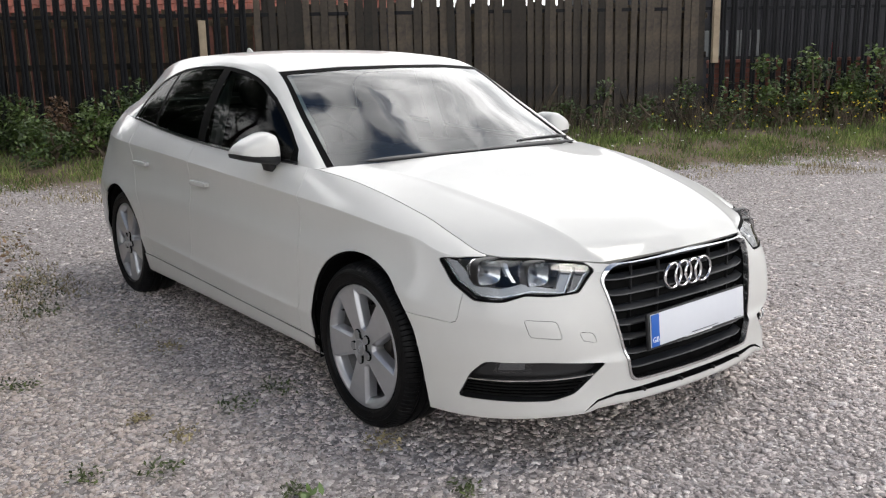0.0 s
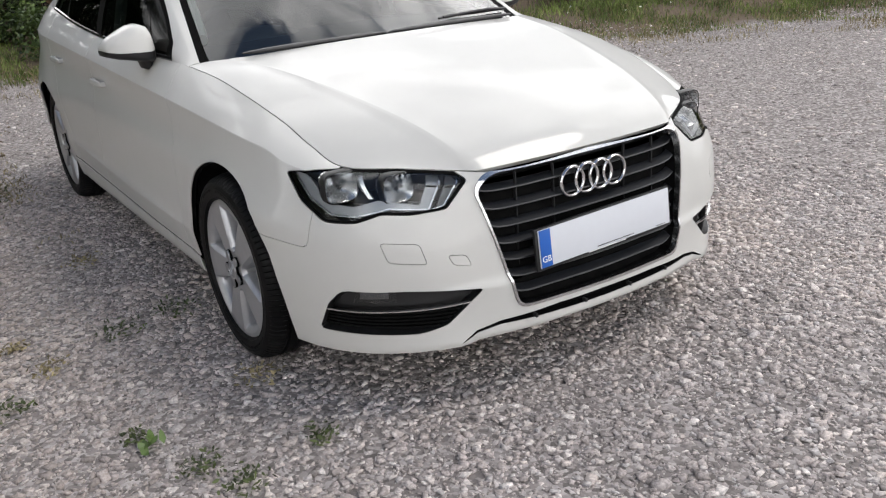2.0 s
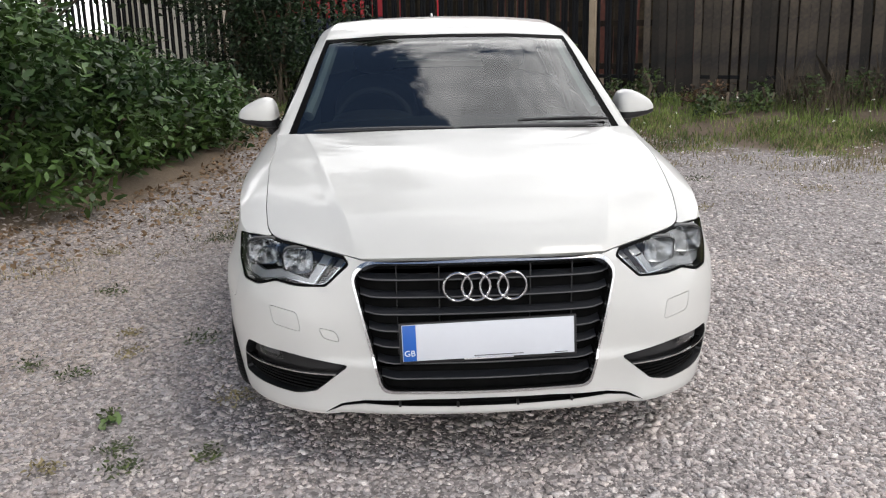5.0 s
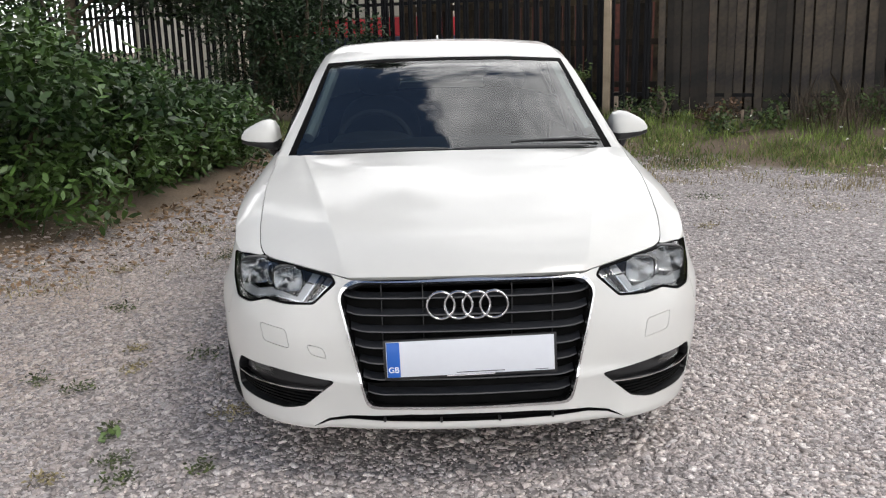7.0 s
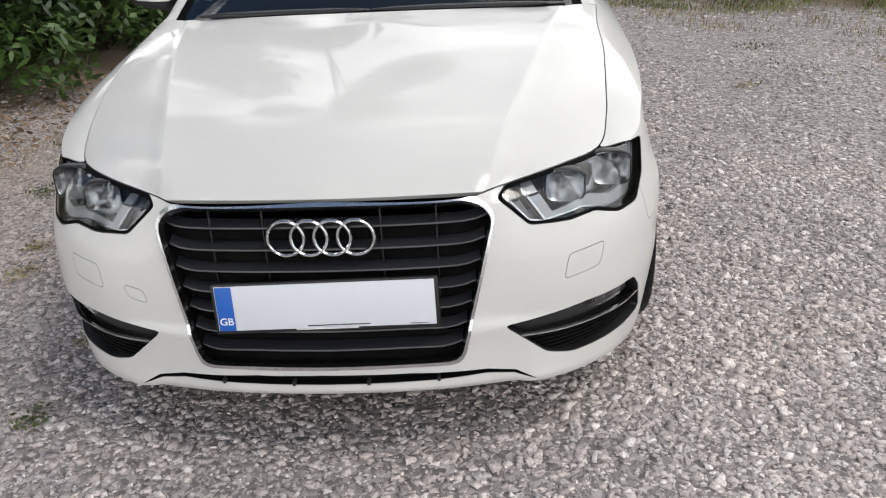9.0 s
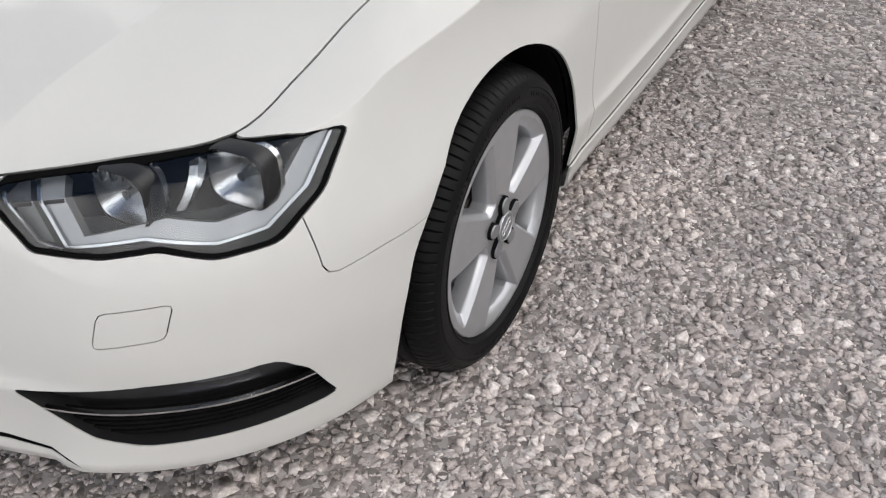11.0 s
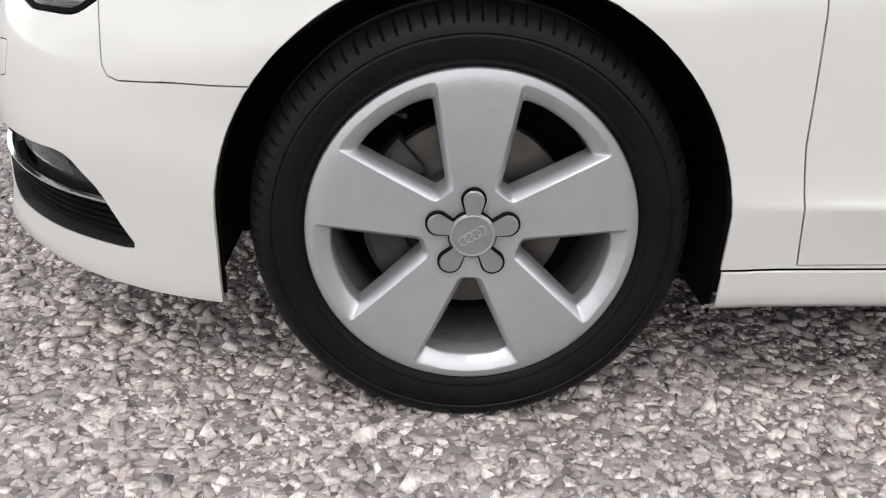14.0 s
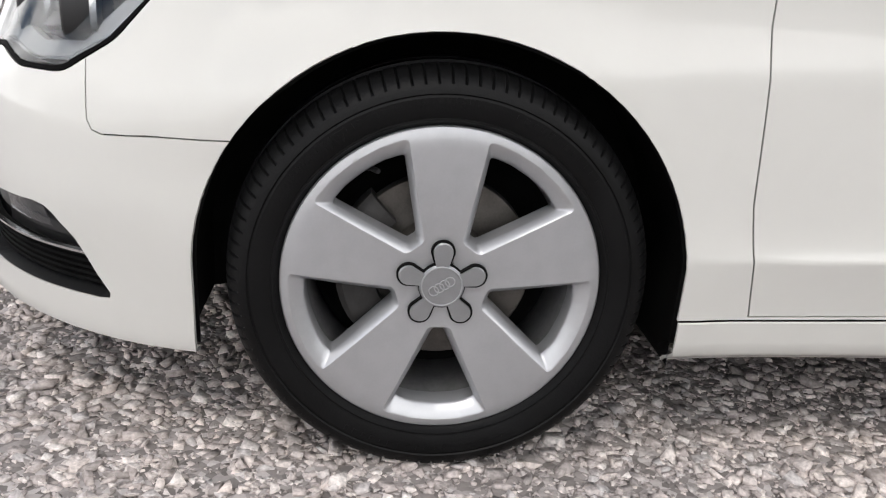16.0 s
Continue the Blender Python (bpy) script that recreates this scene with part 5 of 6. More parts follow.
def stone_material():
    m = bpy.data.materials.new("crushed_stone")
    m.use_nodes = True
    n, l = m.node_tree.nodes, m.node_tree.links
    b = n["Principled BSDF"]
    b.inputs["Roughness"].default_value = .9
    b.inputs["Specular IOR Level"].default_value = .25
    g = n.new("ShaderNodeNewGeometry")
    r = n.new("ShaderNodeValToRGB")
    e = r.color_ramp.elements
    e[0].color, e[1].color = (.29, .264, .253, 1), (.78, .73, .70, 1)
    e.new(.22).color = (.41, .366, .35, 1)
    e.new(.5).color = (.54, .48, .46, 1)
    e.new(.62).color = (.52, .493, .487, 1)
    e.new(.82).color = (.635, .562, .525, 1)
    l.new(g.outputs["Random Per Island"], r.inputs[0])
    tc = n.new("ShaderNodeTexCoord")
    t = n.new("ShaderNodeTexNoise")
    t.inputs["Scale"].default_value, t.inputs["Detail"].default_value = 130, 4
    l.new(tc.outputs["Object"], t.inputs["Vector"])
    mr = n.new("ShaderNodeMapRange")
    mr.inputs[1].default_value, mr.inputs[2].default_value, mr.inputs[3].default_value, mr.inputs[4].default_value = .3, .7, .62, 1.24
    l.new(t.outputs[0], mr.inputs[0])
    pn = n.new("ShaderNodeTexNoise")
    pn.inputs["Scale"].default_value, pn.inputs["Detail"].default_value = 1.1, 5
    l.new(tc.outputs["Object"], pn.inputs["Vector"])
    pr = n.new("ShaderNodeMapRange")
    pr.inputs[1].default_value, pr.inputs[2].default_value, pr.inputs[3].default_value, pr.inputs[4].default_value = .35, .65, .82, 1.16
    l.new(pn.outputs[0], pr.inputs[0])
    pm_ = n.new("ShaderNodeMath")
    pm_.operation = "MULTIPLY"
    l.new(mr.outputs[0], pm_.inputs[0])
    l.new(pr.outputs[0], pm_.inputs[1])
    h = n.new("ShaderNodeHueSaturation")
    l.new(r.outputs[0], h.inputs["Color"])
    l.new(pm_.outputs[0], h.inputs["Value"])
    sx = n.new("ShaderNodeSeparateXYZ")   # brown soil trodden into the stones west of the car
    l.new(tc.outputs["Object"], sx.inputs[0])
    sr = n.new("ShaderNodeMapRange")
    sr.inputs[1].default_value, sr.inputs[2].default_value, sr.inputs[3].default_value, sr.inputs[4].default_value = -.7, -2.4, -.10, .40
    l.new(sx.outputs[0], sr.inputs[0])
    sn = n.new("ShaderNodeMath")
    sn.operation, sn.use_clamp = "MULTIPLY_ADD", True
    sn.inputs[1].default_value = 1.3
    l.new(pn.outputs[0], sn.inputs[0])
    so = n.new("ShaderNodeMath")
    so.operation = "SUBTRACT"
    so.inputs[1].default_value = .52
    l.new(sr.outputs[0], so.inputs[0])
    l.new(so.outputs[0], sn.inputs[2])
    smx = n.new("ShaderNodeMixRGB")
    smx.inputs[2].default_value = (.34, .270, .212, 1)
    l.new(sn.outputs[0], smx.inputs[0])
    l.new(h.outputs[0], smx.inputs[1])
    l.new(smx.outputs[0], b.inputs["Base Color"])
    bu = n.new("ShaderNodeBump")
    bu.inputs["Strength"].default_value, bu.inputs["Distance"].default_value = .5, .003
    l.new(t.outputs[0], bu.inputs["Height"])
    l.new(bu.outputs[0], b.inputs["Normal"])
    return m


STONE = stone_material()
rng = np.random.default_rng(7)


def scatter(n, x0, x1, y0, y1, lo, hi, k=2.2):
    return rng.uniform(x0, x1, n), rng.uniform(y0, y1, n), lo + (hi - lo) * rng.power(1 / k, n)


def within(x, y, x0, x1, y0, y1, soft):
    """1 inside a stretch of the yard, fading to 0 over the width soft round it."""
    d = np.hypot(np.maximum(0, np.maximum(x0 - x, x - x1)), np.maximum(0, np.maximum(y0 - y, y - y1))) / soft
    return np.clip(1 - d, 0, 1) ** 2


# loose stones lie closest together where the yard is least trodden; they thin out evenly
sx_, sy_, sz = scatter(620000, -4.2, 4.2, -4.2, 5.4, .0065, .031, 2.7)
dense = np.maximum.reduce([1.0 * within(sx_, sy_, .6, 2.0, -1.2, 1.2, .8), .72 * within(sx_, sy_, -2.2, 2.2, -2.3, -.6, 1.0), .66 * within(sx_, sy_, -2.2, -.6, -.6, 2.6, 1.4), .22 * within(sx_, sy_, .8, 2.6, 1.2, 3.6, 1.2), .1 * within(sx_, sy_, -.6, .6, -.6, 3, .5)])
ok = rng.uniform(0, 1, len(sx_)) < dense * .97
stones("gravel", sx_[ok], sy_[ok], sz[ok], STONE, 1, "loose grey and pinkish crushed stones")
cx_, cy_, cs_ = scatter(900, -3.2, 3.0, -3.0, 4.0, .028, .046, 1.4)
stones("gravel", cx_, cy_, cs_, STONE, 3, "larger pale stones lying about the yard")
fx, fy, fs = scatter(46000, -5.0, 9.5, -4.5, 9.0, .014, .042)
_s, _n = fence_sn(fx, fy)
ok = (_n > 2.3 + .5 * np.sin(fx * 2.1)) & (hedge_depth(fx, fy) < -.05)
stones("gravel", fx[ok], fy[ok], fs[ok], STONE, 2, "loose grey stones over the far yard")


# ---- leaves and grass ----
def quads_mesh(name, verts, nq, material, parent=None, label=""):
    mm = bpy.data.meshes.new(name)
    mm.vertices.add(len(verts))
    mm.vertices.foreach_set("co", verts.reshape(-1).astype(np.float32))
    k = len(verts) // nq
    mm.loops.add(nq * k)
    mm.loops.foreach_set("vertex_index", np.arange(nq * k, dtype=np.int32))
    mm.polygons.add(nq)
    mm.polygons.foreach_set("loop_start", np.arange(0, nq * k, k, dtype=np.int32))
    mm.update(calc_edges=True)
    return link(name, mm, material, parent, label, smooth=False)


def leaf_cloud(name, cen, length, width, material, parent, seed, droop=.25, label=""):
    """Many leaves: each a pointed six-sided blade about its own centre, turned at random."""
    r = np.random.default_rng(seed)
    n = len(cen)
    d = r.normal(0, 1, (n, 3))
    d[:, 2] = d[:, 2] * .55 - droop
    d /= np.linalg.norm(d, axis=1)[:, None]
    up = r.normal(0, .6, (n, 3)) + np.array((0, 0, 1.0))
    w = np.cross(d, up)
    w /= np.linalg.norm(w, axis=1)[:, None]
    nn = np.cross(w, d)
    L, W = length * r.uniform(.6, 1.25, n)[:, None], width * r.uniform(.7, 1.2, n)[:, None]
    pts = [d * 0, d * L * .35 + w * W * .5 - nn * W * .12, d * L * .75 + w * W * .33 - nn * W * .12, d * L - nn * L * .10, d * L * .75 - w * W * .33 - nn * W * .12, d * L * .35 - w * W * .5 - nn * W * .12]
    v = np.stack([cen + p for p in pts], 1)
    return quads_mesh(name, v.reshape(-1, 3), n, material, parent, label)


def clump_points(lumps, n, seed):
    """Points near the skins of many round lumps (x, y, z, r)."""
    r = np.random.default_rng(seed)
    L = np.array(lumps)
    i = r.choice(len(L), n, p=L[:, 3] ** 2 / np.sum(L[:, 3] ** 2))
    d = r.normal(0, 1, (n, 3))
    d /= np.linalg.norm(d, axis=1)[:, None]
    return L[i, :3] + d * (L[i, 3] * r.uniform(.62, 1.08, n))[:, None]


def leaf_mat(name, dark, light, rough=.45):
    return mat(name, light, rough, color2=dark, scale=1.8, island=.45, spec=.4)


LAUREL = leaf_mat("laurel_leaf", (.013, .033, .009), (.060, .110, .023))
TUFT = leaf_mat("tuft_leaf", (.030, .044, .014), (.095, .118, .036), .6)
SHRUB = leaf_mat("shrub_leaf", (.034, .060, .016), (.125, .180, .042), .5)
WEED = leaf_mat("weed_leaf", (.020, .040, .011), (.075, .115, .026), .55)
DARKLEAF = leaf_mat("dark_leaf", (.010, .022, .009), (.024, .048, .016), .55)
GRASS = leaf_mat("grass_blade", (.070, .105, .024), (.20, .26, .065), .6)
DEADSTALK = leaf_mat("dead_stalk", (.045, .034, .024), (.13, .10, .068), .85)
DRY = leaf_mat("dry_grass", (.17, .135, .068), (.34, .29, .16), .8)
STEM = mat("woody_stem", (.10, .075, .05), .85, var=.4, scale=20)
YELLOW = mat("yellow_petal", (.62, .48, .03), .6, island=.2)
WHITEP = mat("white_petal", (.7, .7, .62), .6)
REDLEAF = leaf_mat("rusty_leaf", (.055, .030, .016), (.13, .075, .038), .6)


def bush(name, x, y, lumps, leaves, length, width, material, seed, label, category="bush", stems=5, z0=None):
    base = float(ground_z(np.array(x), np.array(y))) if z0 is None else z0
    root = new(name)
    root.location = (x, y, base)
    tagged(root, label, category)
    r = random.Random(seed)
    for k in range(stems):
        l = lumps[r.randrange(len(lumps))]
        p = [(r.uniform(-.12, .12), r.uniform(-.12, .12), -.03)]
        for w in (.3, .6, 1.0):
            p.append((l[0] * w + r.uniform(-.08, .08), l[1] * w + r.uniform(-.08, .08), l[2] * w))
        ob = rod("stem", p, .012 + .01 * r.random(), STEM, root)
    pts = clump_points(lumps, leaves, seed)
    pts = pts[pts[:, 2] > .02]
    leaf_cloud("foliage", pts, length, width, material, root, seed + 1)
    return root


def lumps_box(r, n, sx, sy, h, rad):
    out = []
    for _ in range(n):
        z = r.uniform(.12, 1) * h
        k = 1 - .35 * (z / h) ** 2
        out.append((r.uniform(-sx, sx) * k, r.uniform(-sy, sy) * k, z, r.uniform(.7, 1.25) * rad))
    return out


def tree(name, x, y, h, spread, z_low, leaves, length, material, seed, label):
    """A tapered trunk, limbs, and a crown of leaf clumps."""
    r = random.Random(seed)
    base = float(ground_z(np.array(x), np.array(y)))
    root = new(name)
    root.location = (x, y, base)
    tagged(root, label, "tree")
    bm = bmesh.new()
    limbs = [([(0, 0, -.1), (.03, .02, h * .3), (-.04, .05, h * .6), (.02, 0, h * .9)], .11)]
    for k in range(9):
        a, z = r.uniform(0, 6.28), h * r.uniform(.18, .7)
        e = spread * r.uniform(.5, .95)
        limbs.append(([(0, 0, z), (math.cos(a) * e * .45, math.sin(a) * e * .45, z + e * .35), (math.cos(a) * e, math.sin(a) * e, z + e * .55)], .04))
    lumps = []
    for pts, r0 in limbs:
        prev = None
        for i, p in enumerate(pts):
            rr = r0 * (1 - .75 * i / (len(pts) - 1))
            ring = [bm.verts.new((p[0] + rr * math.cos(t), p[1] + rr * math.sin(t), p[2])) for t in np.linspace(0, 2 * math.pi, 9, endpoint=False)]
            if prev:
                for k in range(9):
                    bm.faces.new((prev[k], prev[(k + 1) % 9], ring[(k + 1) % 9], ring[k]))
            prev = ring
        for w in (.55, .8, 1.0):
            q = Vector(pts[-2]).lerp(Vector(pts[-1]), w)
            for _ in range(3):
                lumps.append((q.x + r.uniform(-.3, .3), q.y + r.uniform(-.3, .3), max(z_low, q.z + r.uniform(-.4, .4)), r.uniform(.25, .5) * spread / 1.6))
    part("trunk", bm, STEM, root, "grey-brown tapered trunk with limbs")
    leaf_cloud("crown", clump_points(lumps, leaves, seed), length, length * .45, material, root, seed + 3)
    return root


# hedge of laurel along the yard's west side
R_ = random.Random(11)
HEDGE = [(-3.80, 2.3, .75, .80, 1.75, 5600), (-3.30, 3.5, .70, .70, 1.40, 5600), (-2.85, 4.6, .62, .70, 1.08, 5200), (-2.62, 5.9, .55, .70, .82, 4600), (-2.5, 7.2, .45, .70, .66, 4000),
         (-4.45, 3.4, .9, 1.0, 1.95, 4200), (-4.15, 5.2, .85, 1.0, 1.5, 4200), (-3.75, 7.0, .75, .9, 1.05, 3600), (-5.8, 5.3, 1.1, 1.0, 2.1, 3500), (-5.1, .6, 1.1, 1.2, 2.2, 3500),
         (-7.0, -1.2, 1.2, 1.5, 2.3, 3000), (-8.6, -3.6, 1.3, 1.8, 2.4, 3000)]
for k, (x, y, sx, sy, h, n) in enumerate(HEDGE):
    ob = bush("laurel_bush", x, y, lumps_box(R_, 22, sx, sy, h, .33), n, .105, .042, LAUREL, 100 + k, "dense dark green laurel bush at the yard's edge", stems=6)
    tagged(ob, group="laurel hedge")
for k, (x, y, sx, h, n) in enumerate([(-1.95, 10.5, .55, 2.7, 8200), (-2.85, 10.9, .7, 3.0, 8800), (-.75, 10.55, .5, 1.3, 3000)]):
    ob = bush("dark_shrub", x, y, lumps_box(R_, 24, sx, .35, h, .30), n, .075, .030, DARKLEAF, 160 + k, "dense dark evergreen shrub before the steel fence", "shrub", stems=6)
tree("tree", -2.6, 11.0, 4.6, 1.7, .75, 7000, .11, DARKLEAF, 31, "dark leafy tree in front of the steel fence")
tree("tree", -2.9, 12.4, 17.0, 3.4, 3.2, 12000, .22, DARKLEAF, 37, "tall dark tree behind the steel fence")
tree("tree", -5.4, 10.6, 7.0, 2.9, 2.4, 12000, .17, DARKLEAF, 32, "dark leafy tree behind the laurel hedge")
tree("tree", -8.0, 7.2, 7.5, 3.0, 2.2, 12000, .18, DARKLEAF, 36, "tall dark tree beyond the hedge")
tree("tree", -9.6, 2.5, 7.0, 3.0, 1.2, 11000, .18, DARKLEAF, 33, "tall dark tree beyond the hedge")
tree("tree", -10.2, -2.0, 7.0, 3.0, 1.2, 10000, .18, DARKLEAF, 34, "tall dark tree beyond the hedge")
ob = tree("tree", 8.6, 19.5, 5.2, 2.2, 1.0, 5000, .16, LAUREL, 35, "green tree beyond the fence")

# weeds along the fence
W_ = random.Random(5)
for k in range(34):
    s = -4.2 + k * .52 + W_.uniform(-.2, .2)
    n = W_.uniform(.35, 1.25)
    p = at_fence(s, n)
    tall = s > 8.3
    h = W_.uniform(.65, 1.05) if tall else (W_.uniform(.5, .85) if s < -1.0 else W_.uniform(.25, .5))
    if 5.2 < s < 8.3:
        h *= 1.5
    m_ = WEED if W_.random() > .06 else REDLEAF
    bush("weed_bush", p.x, p.y, lumps_box(W_, 9, .26 + .1 * tall, .24, h, .13), 620 if tall else (760 if s < -1 else 300), .060, .034, m_, 300 + k,
         "rusty brown dock weed by the fence" if m_ is REDLEAF else "leafy green weeds growing along the fence", "weed", stems=4)
for k in range(16):   # a thicker bank of weeds at the fence's west end
    s, n = -4.6 + k * .28 + W_.uniform(-.1, .1), W_.uniform(.4, 1.7)
    p = at_fence(s, n)
    bush("weed_bush", p.x, p.y, lumps_box(W_, 10, .30, .28, W_.uniform(.55, 1.0) - .22 * n, .15), 700, .065, .036, WEED if k % 3 else SHRUB, 460 + k, "leafy green weeds growing along the fence", "weed", stems=4)
for k in range(9):
    s, n = 8.2 + k * .55, W_.uniform(.3, .9)
    p = at_fence(s, n)
    bush("shrub", p.x, p.y, lumps_box(W_, 12, .3, .25, W_.uniform(.8, 1.35), .12), 480, .065, .045, SHRUB, 400 + k, "tall leafy shrub beside the fence", "shrub", stems=5)


def blades(name, n, s0, s1, n0, n1, h0, h1, width, material, seed, label, pw=1.0):
    r = np.random.default_rng(seed)
    s, q = r.uniform(s0, s1, n), n0 + (n1 - n0) * r.uniform(0, 1, n) ** pw
    patch = np.sin(s * 2.3 + q * 1.7) * np.sin(s * .9 - q * 2.2) + np.sin(s * 5.1 + 1) * np.sin(q * 4.3)
    keep = r.uniform(0, 1, n) < np.clip(.65 + .45 * patch - .35 * (q - n0) / (n1 - n0), .05, 1)
    s, q = s[keep], q[keep]
    n = len(s)
    x = FENCE_P.x + FENCE_D.x * s + FENCE_N.x * q
    y = FENCE_P.y + FENCE_D.y * s + FENCE_N.y * q
    z = ground_z(x, y) - .01
    a = r.uniform(0, 6.283, n)
    h = r.uniform(h0, h1, n) * (1 - .4 * (q - n0) / (n1 - n0))
    lean = r.uniform(.1, .6, n) * h
    la = r.uniform(0, 6.283, n)
    base = np.stack([x, y, z], -1)
    side = np.stack([np.cos(a), np.sin(a), np.zeros(n)], -1) * width * .5
    mid = base + np.stack([np.cos(la) * lean * .35, np.sin(la) * lean * .35, h * .6], -1)
    tip = base + np.stack([np.cos(la) * lean, np.sin(la) * lean, h], -1)
    v = np.stack([base - side, base + side, mid + side * .75, tip, mid - side * .75], 1)
    ob = quads_mesh(name, v.reshape(-1, 3), n, material)
    return tagged(ob, label, "grass", kind="stuff")


blades("grass", 30000, -5, 13, .1, 2.4, .06, .19, .013, GRASS, 1, "rough green grass along the fence")
blades("grass", 52000, -5, 13, 1.2, 3.0, .03, .09, .013, GRASS, 2, "short green grass on the verge")
blades("dry_grass", 30000, -5, 13, 1.5, 3.9, .03, .12, .008, DRY, 3, "dry yellow grass at the gravel's edge")
blades("dead_stalks", 4600, 2.6, 9.5, .05, 1.3, .25, .75, .007, DEADSTALK, 4, "tangled brown dead stalks among the weeds")
fr = np.random.default_rng(9)
fs_, fn_ = np.concatenate([fr.uniform(6.2, 13, 150), fr.uniform(7.5, 12, 130)]), fr.uniform(.5, 2.2, 280)
cen = np.array([at_fence(a, b, .30 * max(0, (3.1 - b) / 3) + c) for a, b, c in zip(fs_, fn_, fr.uniform(.12, .62, 280))])
ob = leaf_cloud("flowers", np.repeat(cen, 5, 0), .022, .016, YELLOW, None, 12, droop=0)
tagged(ob, "small yellow flowers among the weeds", "flower", kind="stuff")
cen = np.array([at_fence(a, b, .30 * max(0, (3.1 - b) / 3) + c) for a, b, c in zip(fr.uniform(-1, 11, 70), fr.uniform(1, 2.4, 70), fr.uniform(.1, .3, 70))])
ob = leaf_cloud("flowers", np.repeat(cen, 5, 0), .020, .014, WHITEP, None, 13, droop=0)
tagged(ob, "small white flowers in the grass", "flower", kind="stuff")
# leaf litter and sparse grass at the hedge's foot
lx, ly = fr.uniform(-5.5, -.3, 20000), fr.uniform(.5, 10, 20000)
hd = hedge_depth(lx, ly)
k = (hd > -1.1) & (hd < .3) & (fr.uniform(0, 1, 20000) < np.clip((hd + 1.1), .05, 1))
ob = leaf_cloud("leaf_litter", np.stack([lx, ly, ground_z(lx, ly) + .012], -1)[k], .05, .026, mat("dead_leaf", (.20, .13, .075), .9, island=.5), None, 21, droop=.05)
tagged(ob, "brown dead leaves under the hedge", "leaf litter", kind="stuff")


# thin grass over the trodden ground west of the car
def patches(name, n, x0, x1, y0, y1, h0, h1, width, material, seed, label, thresh):
    r = np.random.default_rng(seed)
    x, y = r.uniform(x0, x1, n), r.uniform(y0, y1, n)
    w = np.sin(x * 3.1 + 1.3 * np.sin(y * 1.7)) * np.sin(y * 2.6 + 1.1 * np.sin(x * 2.3)) + .5 * np.sin(x * 7.3 + y * 5.1) * np.sin(y * 8.7 - x * 3.3)
    k = (w > thresh + r.normal(0, .25, n)) & (hedge_depth(x, y) < -.2)
    x, y = x[k], y[k]
    n = len(x)
    h, a, la = r.uniform(h0, h1, n), r.uniform(0, 6.283, n), r.uniform(0, 6.283, n)
    lean = r.uniform(.3, 1.1, n) * h
    base = np.stack([x, y, ground_z(x, y) - .004], -1)
    side = np.stack([np.cos(a), np.sin(a), np.zeros(n)], -1) * width * .5
    mid = base + np.stack([np.cos(la) * lean * .4, np.sin(la) * lean * .4, h * .6], -1)
    tip = base + np.stack([np.cos(la) * lean, np.sin(la) * lean, h], -1)
    v = np.stack([base - side, base + side, mid + side * .75, tip, mid - side * .75], 1)
    return tagged(quads_mesh(name, v.reshape(-1, 3), n, material), label, "grass", kind="stuff")


patches("grass", 26000, -4.2, -1.15, 2.2, 9.5, .008, .026, .010, TUFT, 51, "thin patchy grass on trodden ground", .40)
patches("dry_grass", 22000, -4.2, -1.0, 1.6, 9.0, .01, .04, .008, DRY, 52, "dry flattened grass on trodden ground", .15)
patches("dry_grass", 9000, 1.2, 9.0, 3.2, 8.0, .01, .035, .008, DRY, 53, "sparse dry grass among the stones", .35)


# small tufts in the gravel
def tuft(x, y, r, seed, dry):
    rr = np.random.default_rng(seed)
    n = int(40 + 480 * r)
    a, d = rr.uniform(0, 6.283, n), r * rr.uniform(0, 1, n) ** .7
    px, py = x + d * np.cos(a), y + d * np.sin(a)
    cen = np.stack([px, py, ground_z(px, py) + rr.uniform(.006, .03, n)], -1)
    ob = new("weed_tuft")
    ob.location = (x, y, 0)
    leaf_cloud("leaves", cen - np.array((x, y, 0)), .022, .009, DRY if dry else TUFT, ob, seed, droop=-.25)
    return tagged(ob, "dry brown weed tuft in the gravel" if dry else "small green weed tuft growing in the gravel", "weed", group="tufts in the gravel")


for k, (x, y, r, dry) in enumerate([(-.94, .54, .10, 0), (-1.17, .49, .09, 0), (-1.45, .34, .07, 1), (-1.61, .11, .08, 0), (-1.82, .23, .07, 0), (-1.40, 2.49, .14, 0), (-1.28, 3.24, .16, 1), 
                                    (-.90, -.19, .08, 1), (-.91, -.66, .06, 0), (-1.52, .60, .05, 1), (-1.24, -.58, .07, 0), (-1.17, -.73, .08, 0), (-1.42, -.71, .06, 1), (-1.33, -.32, .05, 0), (-1.9, 3.3, .18, 1),
                                    (-1.5, 4.4, .2, 1), (-2.1, 2.2, .12, 1), (-1.1, 1.4, .1, 1), (-1.8, 1.3, .1, 0), (-1.05, 5.2, .22, 1), (.3, 5.6, .22, 1), (1.3, 4.9, .2, 1), (2.4, 4.3, .2, 0), (3.2, 3.6, .16, 1), (2.0, 3.0, .10, 1)]):
    tuft(x, y, r, 700 + k, dry)


ob = new("weed_rosette")
ob.location = (-1.31, -.38, 0)
rr = np.random.default_rng(77)
cen = np.stack([rr.normal(0, .012, 12), rr.normal(0, .012, 12), float(ground_z(np.array(-1.31), np.array(-.38))) + rr.uniform(.014, .024, 12)], -1)
leaf_cloud("leaves", cen, .044, .027, mat("fresh_leaf", (.11, .175, .045), .5, var=.3, scale=30), ob, 78, droop=-.06)
tagged(ob, "small flat bright green plant in the gravel", "weed")


